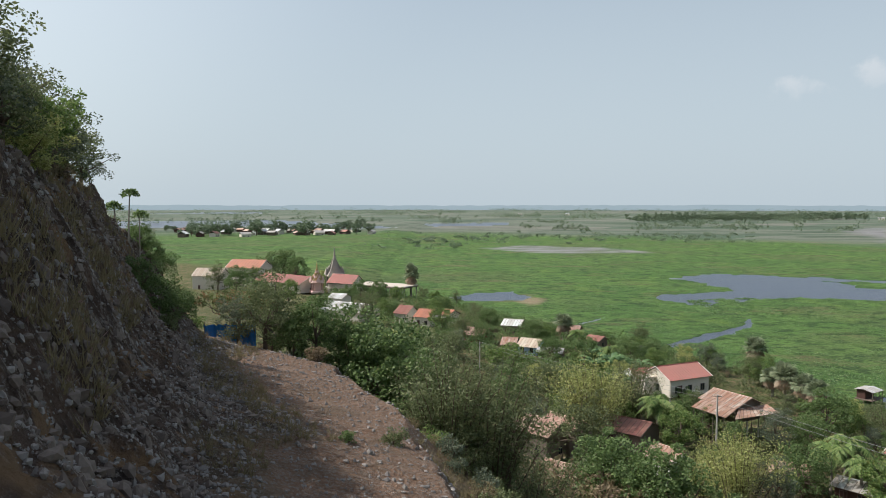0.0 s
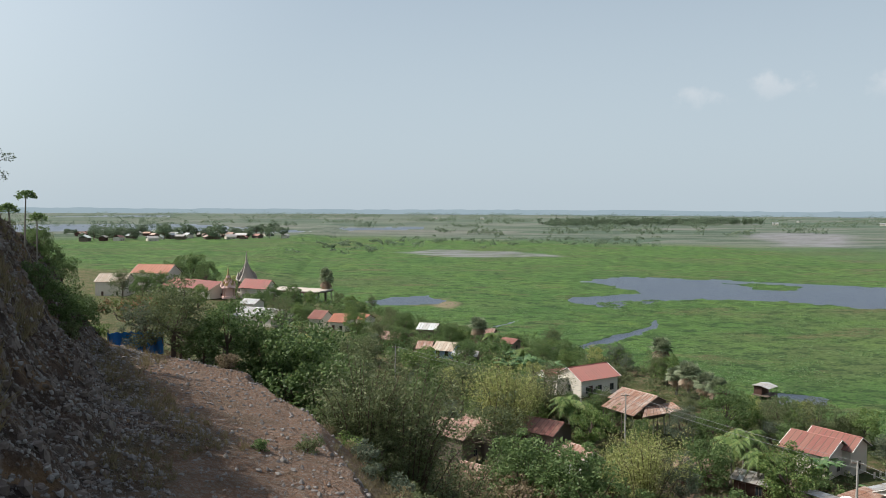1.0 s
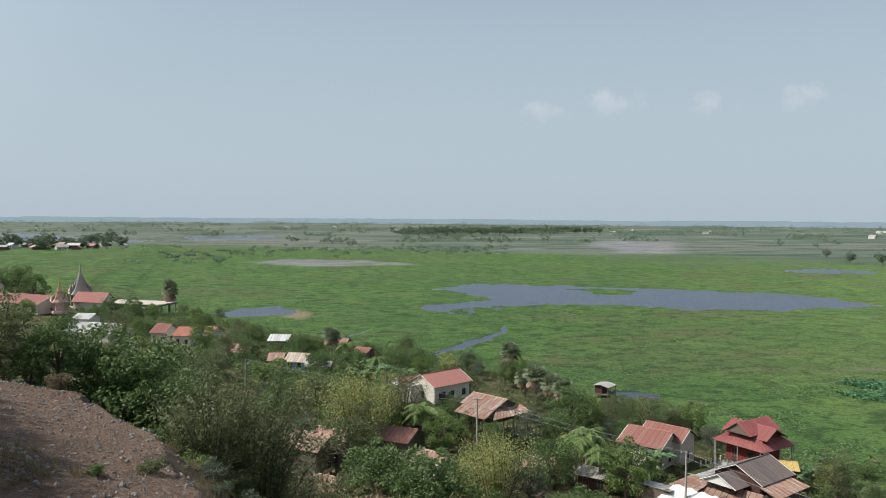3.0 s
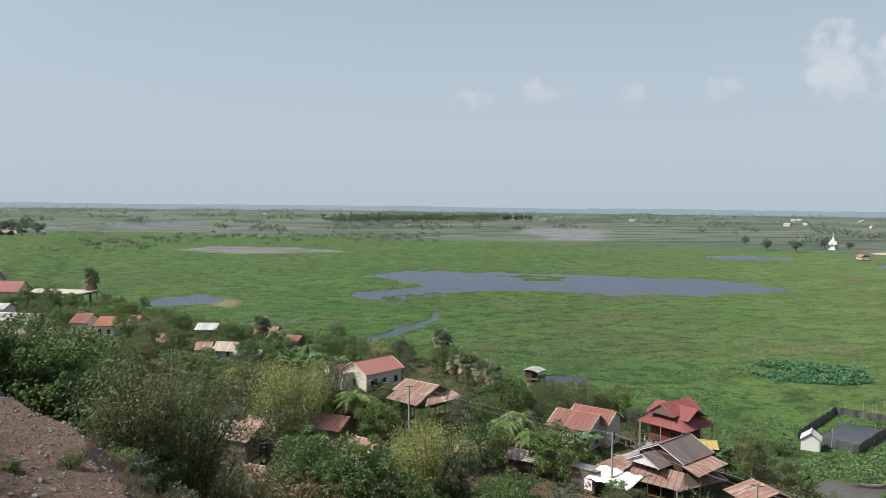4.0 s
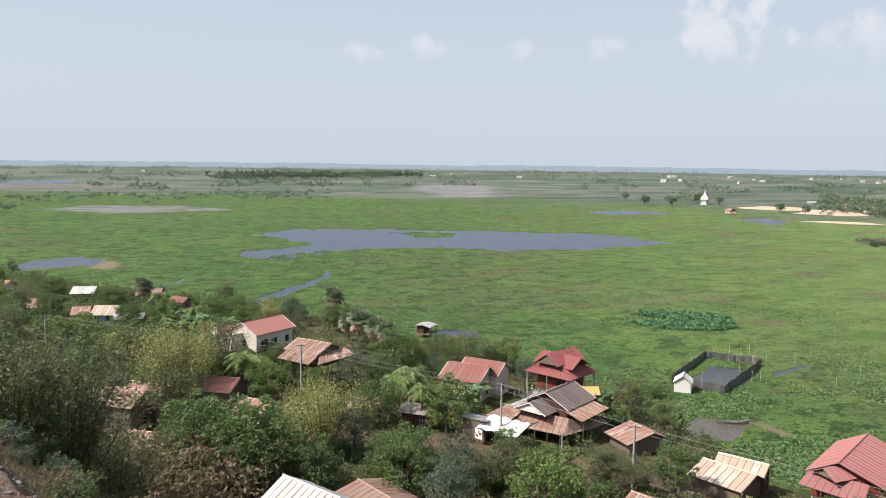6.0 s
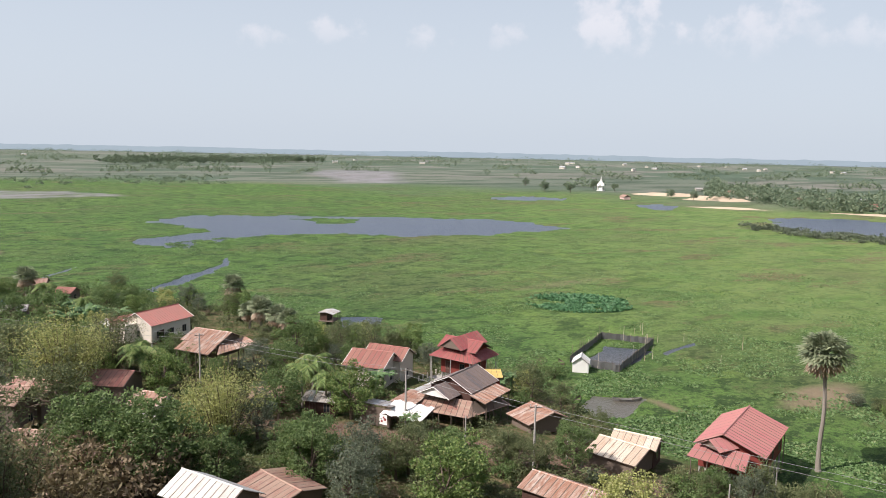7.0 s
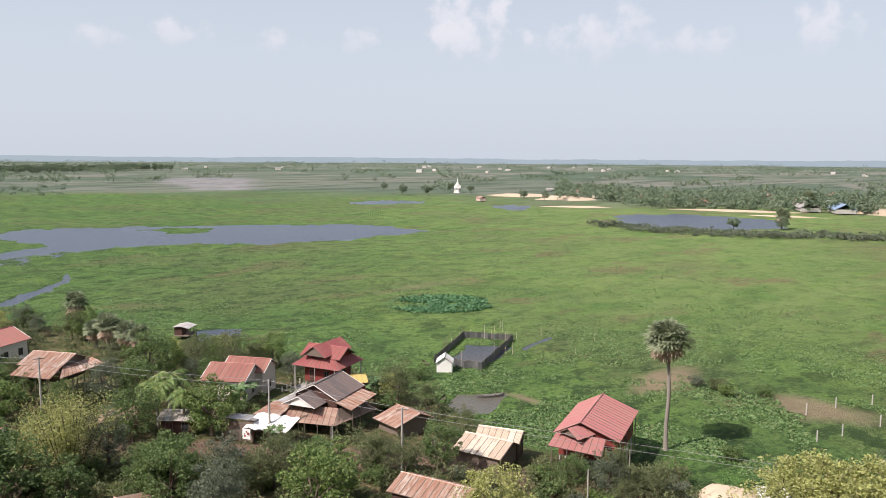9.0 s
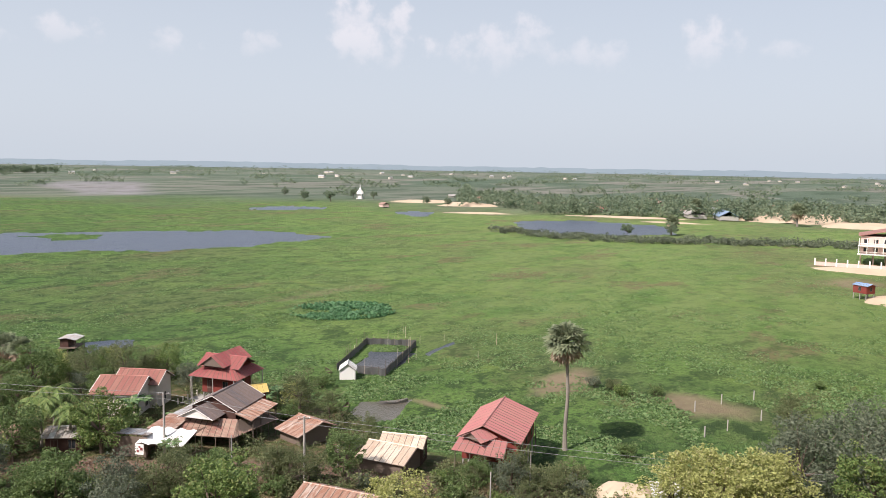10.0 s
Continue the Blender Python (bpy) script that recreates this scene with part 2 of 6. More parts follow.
# shores of the open waters, in metres
WATERS = [
    [(86, 285), (104, 302), (128, 295), (147, 284), (169, 270), (188, 256), (212, 233), (214, 196), (190, 197), (170, 189), (164, 199), (144, 202),
     (128, 220), (107, 227), (96, 226), (72, 205), (63, 229), (77, 236), (95, 248), (94, 268)],
    [(74, 184), (73, 179), (63.5, 164), (54, 155), (45.3, 148.3), (45.3, 151), (55.5, 162), (62, 167), (70, 179)],
    [(38.1, 187), (38.1, 184), (34.1, 174), (33.1, 175)],
    [(1.7, 224), (12, 239), (23, 242), (24, 228), (21.6, 220), (12, 217)],
    [(333, 186), (353, 179), (368, 154), (364, 115), (323, 103), (304, 117), (285, 144), (302, 161)],
    [(349, 276), (369, 266), (348, 245), (331, 236), (328, 250)],
    [(312, 354), (346, 350), (347, 327), (332, 317), (305, 332)],
    [(64, 109.7), (66.6, 107.8), (68.7, 105.1), (65.6, 102.5), (60.4, 101.4), (60.2, 103.2)],
    [(62.7, 54.8), (67, 56.8), (71.8, 52.1), (68.5, 50.9), (63.7, 50), (61.3, 52)],
    [(90.3, 64.8), (100.7, 66.5), (99.5, 64.8), (89.4, 62.7)],
    [(-560, 1180), (-282, 1301), (-34, 876), (-81, 835), (-210, 886), (-420, 850)],
    [(-865, 2161), (-595, 2583), (-511, 2152), (-744, 1859)],
    [(-18, 1045), (91, 1116), (86, 999), (-13, 942)],
    [(76.5, 67.7), (87, 72.2), (90.7, 66.5), (78.5, 61.9)],
]
ISLAND = [(140, 273), (154, 273), (158, 257), (150, 248), (138, 253)]
REEDS = [(72, 218), (90, 224), (93, 202), (81, 188), (70, 188)]
PALE_SHALLOWS = [(24, 465), (50, 512), (100, 486), (128, 440), (100, 425), (46, 420)]
GREY_FIELD = [(413, 798), (499, 899), (566, 805), (366, 513), (311, 542)]
# where the dry bank ends and the marsh begins, by heading
SHORE_AZ = [-180, -40, -20, -10, -2, 6, 15, 22, 30, 38, 46, 54, 62, 69, 76, 85, 95, 120, 180]
SHORE_R = [300, 420, 370, 275, 215, 175, 150, 130, 112, 102, 86, 70, 68, 62, 68, 72, 76, 200, 300]


K = 10 / 7   # the outlines above and the heights below are in units of this many metres


def lie(x, y):
    """Height of the ground at arrays x, y, in metres."""
    x, y = x / K, y / K
    r, az = np.hypot(x, y), np.degrees(np.arctan2(x, y))
    s = r / np.interp(az, SHORE_AZ, SHORE_R)
    bank = np.interp(s, [0, .1, .25, .4, .55, .7, .9, 1.0, 1.04], [26, 23, 16, 8.5, 3.6, 2.2, 1.3, .6, .12])
    bank = np.minimum(bank, np.interp(r, [0, 3.5, 8.4, 17.5, 28, 42, 56, 80], [26.6, 24, 19, 12, 7, 3.6, 2.2, 1.8]) + 4 * np.clip((90 - np.abs(az - 10)) / -30, 0, 6) + np.where(az < 5, 8, 0) * np.clip((5 - az) / 20, 0, 1) * np.clip((r - 30) / 12, 0, 1))
    # scree and dirt terrace under the cliff, from its foot to its edge (metres)
    mx, my = x * K, y * K
    foot = np.minimum(np.interp(my, [0, 26, 66, 72, 80, 90, 100, 115], [-2, -8.6, -21.8, -22.8, -24.6, -26.5, -30, -40]), -5.5) + 1.3 * fractal(x, y, 7, 3, 5)
    lip = np.interp(my, [0, 20, 34, 55, 66, 80, 100], [4, 3, 1.0, -3.2, -8.5, -13.5, -24]) + 1.2 * fractal(x, y, 5, 3, 6)
    base = np.interp(my, [0, 8, 18, 26, 48, 70, 90, 110, 150, 200, 290, 400], [37, 34.5, 31.5, 30, 28.5, 28, 23, 14, 7, 4, 2.5, 1.5])
    edge = (mx - lip) / K
    shelf = base - 0.24 * np.clip(mx - foot, 0, 14) - 1.05 * np.maximum(mx - lip, 0)
    z = np.maximum(bank, np.where(my > -6, shelf, 34) / K)
    # the rock spur: a steep face up to a crest that falls towards its end
    crest = np.interp(my, [-40, 10, 20, 30, 40, 50, 60, 66, 72, 80, 88, 96, 106, 118], [50, 47, 45, 43.2, 42.4, 41.8, 41.2, 40, 38.8, 37.2, 34.5, 31, 22, 2])
    crest = crest + 1.1 * fractal(x, y, 5, 3, 11)
    up = foot - mx
    face = base + (crest - base) * np.interp(up, [-1, 0, 3, 8, 12], [-.02, 0, .24, .97, 1.0]) + 0.1 * np.clip(up - 12, 0, 12) - 0.3 * np.maximum(0, up - 40)
    face = np.where((up > 0) & (my > -20), face, -20) / K
    z = np.maximum(z, face)
    z = np.where(y < -3, np.maximum(z, 24 + 0.2 * np.minimum(-y, 40)), z)
    # camera's own ledge
    z = np.where(r < 5, np.minimum(z, 26.8), z)
    rocky = np.clip((up + 5.5 + 3.5 * fractal(x, y, 4, 3, 12)) / 6, 0, 1) * (my > -20) * (my < 100)
    crag = np.clip(up / 2.5, .12, 1) * rocky
    near = np.exp(-r / 60)
    z = z + crag * (1.5 * np.abs(fractal(x + z * .5, y * 1.2, 3.4, 4, 21)) - 0.7 + 0.7 * np.abs(fractal(x + z * .4, y, 1.3, 3, 27)) + 0.3 * fractal(x, y, 0.5, 2, 33))
    dirt = np.clip(1 - np.maximum(edge - .5, 0) / 4, 0, 1) * np.clip((72 - r) / 12, 0, 1)
    z = z + near * (0.5 * fractal(x, y, 6, 3, 2) + 0.3 * fractal(x, y, 1.3, 3, 3))
    return z * K, rocky, dirt * (1 - rocky), s


def ground_height(x, y):
    z = lie(np.array([float(x)]), np.array([float(y)]))[0]
    return float(z[0])


def marsh_height(x, y, z, s):
    wx = x + 0.02 * np.hypot(x, y) * fractal(x, y, 12, 3, 51)
    wy = y + 0.02 * np.hypot(x, y) * fractal(x, y, 12, 3, 52)
    depth = np.full(x.shape, 99.0)
    for shore in WATERS:
        depth = np.minimum(depth, K * inside(wx / K, wy / K, shore))
    depth = np.maximum(depth, -K * inside(wx / K, wy / K, ISLAND))
    reeds = (inside(wx / K, wy / K, REEDS) < 0) & (fractal(x, y, 5.0, 4, 71) > 0.12)
    wet = (depth < 0) & ~reeds & (s > .96)
    z = np.where(wet, np.maximum(-0.5, depth * 0.3) - 0.02, z)
    # creeks and puddles in the floating weed
    return z, wet


rows_r = np.concatenate([[0.0, 1.5], np.concatenate([np.arange(3, 22, .6), np.arange(22, 80, .2), np.arange(80, 88.5, .3)]), 40 / np.tan(np.radians(np.arange(24.2, 0.47, -0.075)))])
cols = np.concatenate([np.arange(-180, -36, 4.0), np.arange(-36, 92, 0.15), np.arange(92, 180, 4.0)])
gr, ga = np.meshgrid(rows_r, np.radians(cols), indexing="ij")
gx, gy = gr * np.sin(ga), gr * np.cos(ga)
gz, rocky, dirt, shore_s = lie(gx, gy)
gz, wet = marsh_height(gx, gy, gz, shore_s)
marsh = np.clip((shore_s - .98) / .06, 0, 1)
gz = gz + marsh * ~wet * np.clip(0.1 * fractal(gx, gy, 7, 3, 81), -0.06, 0.2)
nr, nc = gr.shape
ii, jj = np.meshgrid(np.arange(nr - 1), np.arange(nc), indexing="ij")
jn = (jj + 1) % nc
quads = np.stack([ii * nc + jj, (ii + 1) * nc + jj, (ii + 1) * nc + jn, ii * nc + jn], -1).reshape(-1, 4)


def ground_material():
    k = Nodes("ground", 0.95, spec=0.15)
    zone = k.attr("zone")
    sep = k.n.new("ShaderNodeSeparateColor")
    k.l.new(zone.outputs["Color"], sep.inputs[0])
    rock, dirt_, mar = sep.outputs
    # marsh: floating weed in greens, dark gaps, drier brownish rafts, pale tufts
    a, b = k.noise(.022, 5, .6, distort=.6), k.noise(.11, 5, .62)
    g = k.mix(k.remap(a, .35, .65), (.092, .188, .048), (.15, .255, .064))
    g = k.mix(k.remap(k.noise(.03, 4, .6, vec=k.pos((1.2, .6, 1), turn=25)), .56, .68, 0, .8), g, (.19, .28, .065))
    g = k.mix(k.remap(b, .49, .62, 0, .75), g, (.052, .108, .03))
    # towards the right: drier weed, paled further for front-lit brightness put into its colour
    dry = k.attr("dry").outputs["Fac"]
    g = k.mix(k.math("MULTIPLY", dry, k.remap(k.noise(.05, 5, .65, vec=k.pos((.6, 1.3, 1), turn=55)), .36, .56, .15, 1)), g, k.mix(k.noise(.16, 5, .7), (.15, .21, .07), (.27, .34, .12)))
    # the dark gaps weaken there for the same painted brightness
    gap_strength = k.remap(dry, 0, .75, 1, .3)
    # brown rafts of dying weed
    g = k.mix(k.remap(k.noise(.03, 6, .68, vec=k.pos((.6, 1.3, 1), turn=45)), .55, .62, 0, .75), g, (.19, .15, .085))
    g = k.mix(k.remap(k.noise(.011, 5, .6, vec=k.pos((.8, 1.2, 1), turn=50)), .5, .62, 0, .5), g, (.15, .15, .075))
    # dark open gaps and clumps
    g = k.mix(k.math("MULTIPLY", gap_strength, k.remap(k.noise(.16, 7, .72, vec=k.pos((.75, 1.2, 1), turn=50)), .515, .565, 0, .85)), g, (.036, .07, .024))
    g = k.mix(k.math("MULTIPLY", gap_strength, k.remap(k.noise(.5, 6, .76), .52, .6, 0, .8)), g, (.034, .068, .022))
    g = k.mix(k.math("MULTIPLY", gap_strength, k.remap(k.noise(1.6, 4, .7), .46, .62, 0, .7)), g, (.032, .062, .02))
    g = k.mix(k.remap(k.noise(.8, 4, .72), .57, .68, 0, .7), g, (.22, .28, .11))
    # far plain: dry paddies, scrub and pale stubble by plot, greyed by painted haze
    tone = k.voronoi(.006, vec=k.pos((.5, 1.3, 1), turn=30), out="Color")
    hsv = k.n.new("ShaderNodeSeparateColor")
    k.l.new(tone, hsv.inputs[0])
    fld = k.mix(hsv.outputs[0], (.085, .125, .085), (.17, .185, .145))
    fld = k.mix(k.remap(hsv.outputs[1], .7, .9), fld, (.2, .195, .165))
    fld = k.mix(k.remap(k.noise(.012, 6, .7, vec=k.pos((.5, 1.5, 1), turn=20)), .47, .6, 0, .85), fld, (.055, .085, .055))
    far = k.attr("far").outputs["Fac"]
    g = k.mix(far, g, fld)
    grey = k.math("MULTIPLY", k.attr("grey").outputs["Fac"], k.remap(k.noise(.05, 6, .72, vec=k.pos((.5, 1.6, 1), turn=20)), .38, .56, .15, 1))
    g = k.mix(grey, g, k.mix(k.noise(.02, 5), (.2, .19, .2), (.3, .29, .3)))
    mud = k.attr("bare").outputs["Fac"]
    g = k.mix(mud, g, k.mix(k.noise(.4, 4), (.22, .17, .11), (.36, .28, .19)))
    # village ground: trodden earth and grass
    e = k.mix(k.remap(k.noise(.25, 5, .65), .42, .6), (.09, .095, .04), (.24, .17, .105))
    e = k.mix(k.remap(k.noise(1.1, 5, .7), .4, .58, 0, .85), e, (.07, .1, .03))
    # terrace: reddish dirt with grit
    d = k.mix(k.noise(.5, 6, .7), (.15, .09, .062), (.29, .18, .12))
    d = k.mix(k.remap(k.noise(5, 4, .75), .46, .62, 0, .85), d, (.27, .235, .2))
    d = k.mix(k.remap(k.noise(.22, 4), .55, .68, 0, .5), d, (.13, .1, .065))
    # cliff: dark shale with ochre seams and dry grass
    r = k.mix(k.remap(k.noise(.6, 6, .7, vec=k.pos((1, 1, .5), turn=20)), .35, .65), (.045, .034, .03), (.155, .105, .078))
    r = k.mix(k.remap(k.noise(1.5, 7, .8, vec=k.pos((1, 1, .6), turn=20)), .53, .62, 0, .9), r, (.3, .265, .24))
    r = k.mix(k.remap(k.noise(.35, 4), .54, .64, 0, .8), r, (.25, .155, .085))
    r = k.mix(k.remap(k.voronoi(1.7, vec=k.pos((1, 1, .6))), 0, .14, .7, 0), r, (.045, .035, .03))
    c = k.mix(mar, e, g)
    c = k.mix(dirt_, c, d)
    c = k.mix(rock, c, r)
    h = k.math("ADD", k.math("MULTIPLY", k.noise(2.5, 6, .75), 1.0), k.math("MULTIPLY", k.voronoi(3.0), .4))
    k.bump(h, 1.0, .6)
    return k.colour(c)


GROUND = ground_material()
ground = new("ground", mesh_of("ground", np.stack([gx, gy, gz], -1).reshape(-1, 3), quads, GROUND, smooth=True))
# trodden lane of reddish earth through the village
LANE = [(20, 78), (30, 66), (36.5, 58), (41, 50.5), (44.5, 44), (49, 37.5), (53.5, 30), (60, 16)]
lane = np.full(gx.shape, 99.0)
for (ax, ay), (bx, by) in zip(LANE, LANE[1:]):
    t = np.clip(((gx / K - ax) * (bx - ax) + (gy / K - ay) * (by - ay)) / ((bx - ax) ** 2 + (by - ay) ** 2), 0, 1)
    lane = np.minimum(lane, np.hypot(gx / K - ax - t * (bx - ax), gy / K - ay - t * (by - ay)))
dirt = np.maximum(dirt, np.clip(1.6 - lane / 1.5 + .5 * fractal(gx, gy, 4, 3, 15), 0, 1) * (1 - rocky))
tagged(ground, "green floating marsh, village bank and dirt hillside", "ground", kind="structure")
zone = ground.data.color_attributes.new("zone", "FLOAT_COLOR", "POINT")
zone.data.foreach_set("color", np.stack([rocky, dirt, marsh, np.ones_like(marsh)], -1).astype(np.float32).ravel())
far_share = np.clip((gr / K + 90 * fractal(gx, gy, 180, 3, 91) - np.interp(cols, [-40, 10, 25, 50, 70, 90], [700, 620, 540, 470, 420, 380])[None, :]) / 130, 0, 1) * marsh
bare = np.zeros_like(gz)
ux, uy = gx / K, gy / K
grey = np.zeros_like(gz)
for spot, wide in ((GREY_FIELD, 20), (PALE_SHALLOWS, 5)):
    grey = np.maximum(grey, np.clip(-inside(ux + 12 * fractal(ux, uy, 40, 3, 96), uy + 20 * fractal(ux, uy, 40, 3, 97), spot) / wide, 0, 1))
# dry brownish rafts near the shore: x, y, half sizes
for px, py, sx, sy, q in ((25, 221, 5, 14, .9), (90, 41, 8, 3.5, .9), (90, 25, 5, 7, .8), (118, 112, 16, 3, .35), (250, 30, 14, 9, .9), (215, 22, 14, 8, .7), (71, 50, 1.2, 5, .8)):
    bare = np.maximum(bare, q * np.clip(1.6 * (1 - np.hypot((ux - px) / sx, (uy - py) / sy) + .5 * fractal(ux, uy, 6, 3, 95)), 0, 1))
# mask by heading: drier yellowish marsh plus painted front light
dry_lit_share = np.clip((np.broadcast_to(cols[None, :], gr.shape) - 30) / 30, 0, 1) * np.clip((gr - 120) / 90, 0, 1) * .75
for key, val in (("dry", dry_lit_share), ("far", far_share), ("bare", bare * marsh), ("grey", grey)):
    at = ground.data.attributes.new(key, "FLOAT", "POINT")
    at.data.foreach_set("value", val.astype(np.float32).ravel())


def water_material():
    k = Nodes("water", 0.28, spec=0.5)
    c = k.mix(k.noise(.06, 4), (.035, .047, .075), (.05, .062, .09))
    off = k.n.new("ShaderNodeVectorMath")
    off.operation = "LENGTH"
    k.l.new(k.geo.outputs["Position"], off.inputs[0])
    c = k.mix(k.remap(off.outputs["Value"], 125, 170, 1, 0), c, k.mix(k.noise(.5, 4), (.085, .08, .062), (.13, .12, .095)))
    k.bump(k.noise(1.2, 4, vec=k.pos((1, 2, 1))), .9, .25)
    return k.colour(c)


WATER = water_material()
ring = [0, 60, 130, 220, 420, 850, 1600, 2600, 4800]
wa = np.radians(np.arange(-180, 180, 3.0))
wv = np.array([(r * math.sin(a), r * math.cos(a), 0.0) for r in ring for a in wa])
wq = np.array([[i * len(wa) + j, (i + 1) * len(wa) + j, (i + 1) * len(wa) + (j + 1) % len(wa), i * len(wa) + (j + 1) % len(wa)] for i in range(1, len(ring) - 1) for j in range(len(wa))])
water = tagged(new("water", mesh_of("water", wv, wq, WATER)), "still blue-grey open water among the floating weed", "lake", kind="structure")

# the far edge of the plain: low wooded rises, haze painted as blue-grey glow
HAZE_GLOW = Nodes("distance", 1.0, spec=0.0)
HAZE_GLOW.b.inputs["Emission Strength"].default_value = 1.0
HAZE_GLOW.link(HAZE_GLOW.mix(HAZE_GLOW.noise(.004, 4), (.3, .38, .42), (.36, .44, .48)), HAZE_GLOW.b.inputs["Emission Color"])
HAZE_GLOW.colour((.0, .0, .0))
ba = np.radians(np.arange(-50, 110, 0.2))
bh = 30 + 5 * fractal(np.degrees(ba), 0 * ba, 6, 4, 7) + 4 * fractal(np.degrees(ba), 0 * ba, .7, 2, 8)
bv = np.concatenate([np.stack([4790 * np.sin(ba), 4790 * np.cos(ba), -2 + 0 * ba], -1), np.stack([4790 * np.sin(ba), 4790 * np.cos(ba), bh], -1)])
bn = len(ba)
bq = np.array([[j, j + 1, bn + j + 1, bn + j] for j in range(bn - 1)])
tagged(new("backdrop", mesh_of("backdrop", bv, bq, HAZE_GLOW.mat)), "line of far woods with a painted blue-grey haze glow", "backdrop", kind="structure")


# ---- plants ----
def leaf_quads(centres, size, rng, flat=0.0, aspect=0.55):
    """One small diamond leaf at each centre, turned at random; flat: how far they lie level."""
    n = len(centres)
    d = rng.normal(size=(n, 3))
    d[:, 2] *= (1 - flat)
    d /= np.linalg.norm(d, axis=1)[:, None]
    q = rng.normal(size=(n, 3))
    side = np.cross(d, q)
    side /= np.linalg.norm(side, axis=1)[:, None]
    ln = size * rng.uniform(.6, 1.3, n)[:, None]
    a, b = d * ln, side * ln * aspect
    v = np.stack([centres - a * .5, centres + b * .5, centres + a * .5, centres - b * .5], 1).reshape(-1, 3)
    return v, np.arange(4 * n).reshape(n, 4)


def crown_points(rng, n, rx, ry, rz, clumps, spread, hollow=.55, low=-.88):
    """Leaf centres gathered in clumps over an uneven dome."""
    d = rng.normal(size=(clumps, 3))
    d /= np.linalg.norm(d, axis=1)[:, None]
    d[:, 2] = np.where(d[:, 2] < low, -d[:, 2] * .6, d[:, 2])
    rad = rng.uniform(hollow, 1.0, clumps) * (1 + .16 * np.sin(3 * np.arctan2(d[:, 1], d[:, 0]) + rng.uniform(0, 6)))
    c = d * rad[:, None] * (rx, ry, rz)
    pick = rng.integers(0, clumps, n)
    off = rng.normal(size=(n, 3))
    off *= (spread * rng.uniform(.55, 1.25, clumps))[pick][:, None] / np.linalg.norm(off, axis=1)[:, None] * rng.uniform(.35, 1, n)[:, None] ** .5
    off[:, 2] *= .7
    return c[pick] + off, c


def limbs(rng, height, radius, tips, lean=0.0):
    """A tapered trunk with limbs out to the tips."""
    bm = bmesh.new()
    fork = height * .42
    top = Vector((lean, lean * .4, fork))
    tube([(0, 0, -.5), (lean * .3, 0, fork * .5), top], [radius * 1.25, radius, radius * .8], 7, bm)
    for t in tips:
        t = Vector(t)
        mid = top.lerp(t, .5) + Vector(rng.normal(size=3) * .12 * height * .3)
        tube([top - Vector((0, 0, .1)), mid, t], [radius * .55, radius * .3, radius * .08], 5, bm)
    return bm


def tree(kind, seed):
    """One tree of a kind, about 8 m high before scaling, as trunk and crown under an empty."""
    rng = np.random.default_rng(seed)
    spec = {  # leaf material, label, leaves, leaf size, (rx, ry, rz), centre height, clumps, spread, hollow
        "mango": ("mango", "dense dark green mango tree on the village bank", 7500, .28, (3.6, 3.4, 3.6), 4.0, 70, .95, .6),
        "bright": ("bright", "leafy bright green fruit tree beside the houses", 6200, .29, (3.3, 3.1, 3.4), 4.0, 55, .9, .55),
        "olive": ("olive", "thin olive-green tree with sparse small leaves", 5600, .22, (3.4, 3.2, 3.8), 4.3, 75, .85, .35),
        "grey": ("grey", "dull grey-green scrubby tree on the slope", 5600, .22, (3.2, 3.0, 3.4), 3.8, 70, .8, .45),
        "yellow": ("yellow", "yellow-green bushy tree in strong sun", 6200, .25, (3.5, 3.3, 3.4), 3.9, 65, .85, .5),
        "round": ("mango", "round clipped dark green tree by the lane", 6000, .24, (2.7, 2.7, 3.0), 4.2, 110, .6, .8),
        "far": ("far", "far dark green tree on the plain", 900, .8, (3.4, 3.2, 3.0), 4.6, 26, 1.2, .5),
        "feather": ("rust", "flame tree with feathery leaves and red flowers", 3800, .3, (4.2, 4.0, 1.7), 5.8, 46, .95, .5),
    }[kind]
    mat, label, n, size, (rx, ry, rz), mid, clumps, spread, hollow = spec
    pts, cl = crown_points(rng, n, rx, ry, rz, clumps, spread, hollow)
    pts[:, 2] += mid
    keep = pts[:, 2] > .25
    v, f = leaf_quads(pts[keep], size, rng, .3)
    ob = thing("tree", pose(0, 0, 0), label, "tree")
    tips = [tuple(c + (0, 0, mid)) for c in cl[:: max(1, len(cl) // 12)]]
    part("trunk", limbs(rng, mid * 1.5, .2, tips, rng.uniform(-.3, .3)), BARK, ob)
    part("crown", mesh_of("crown", v, f, LEAF[mat]), None, ob)
    return ob


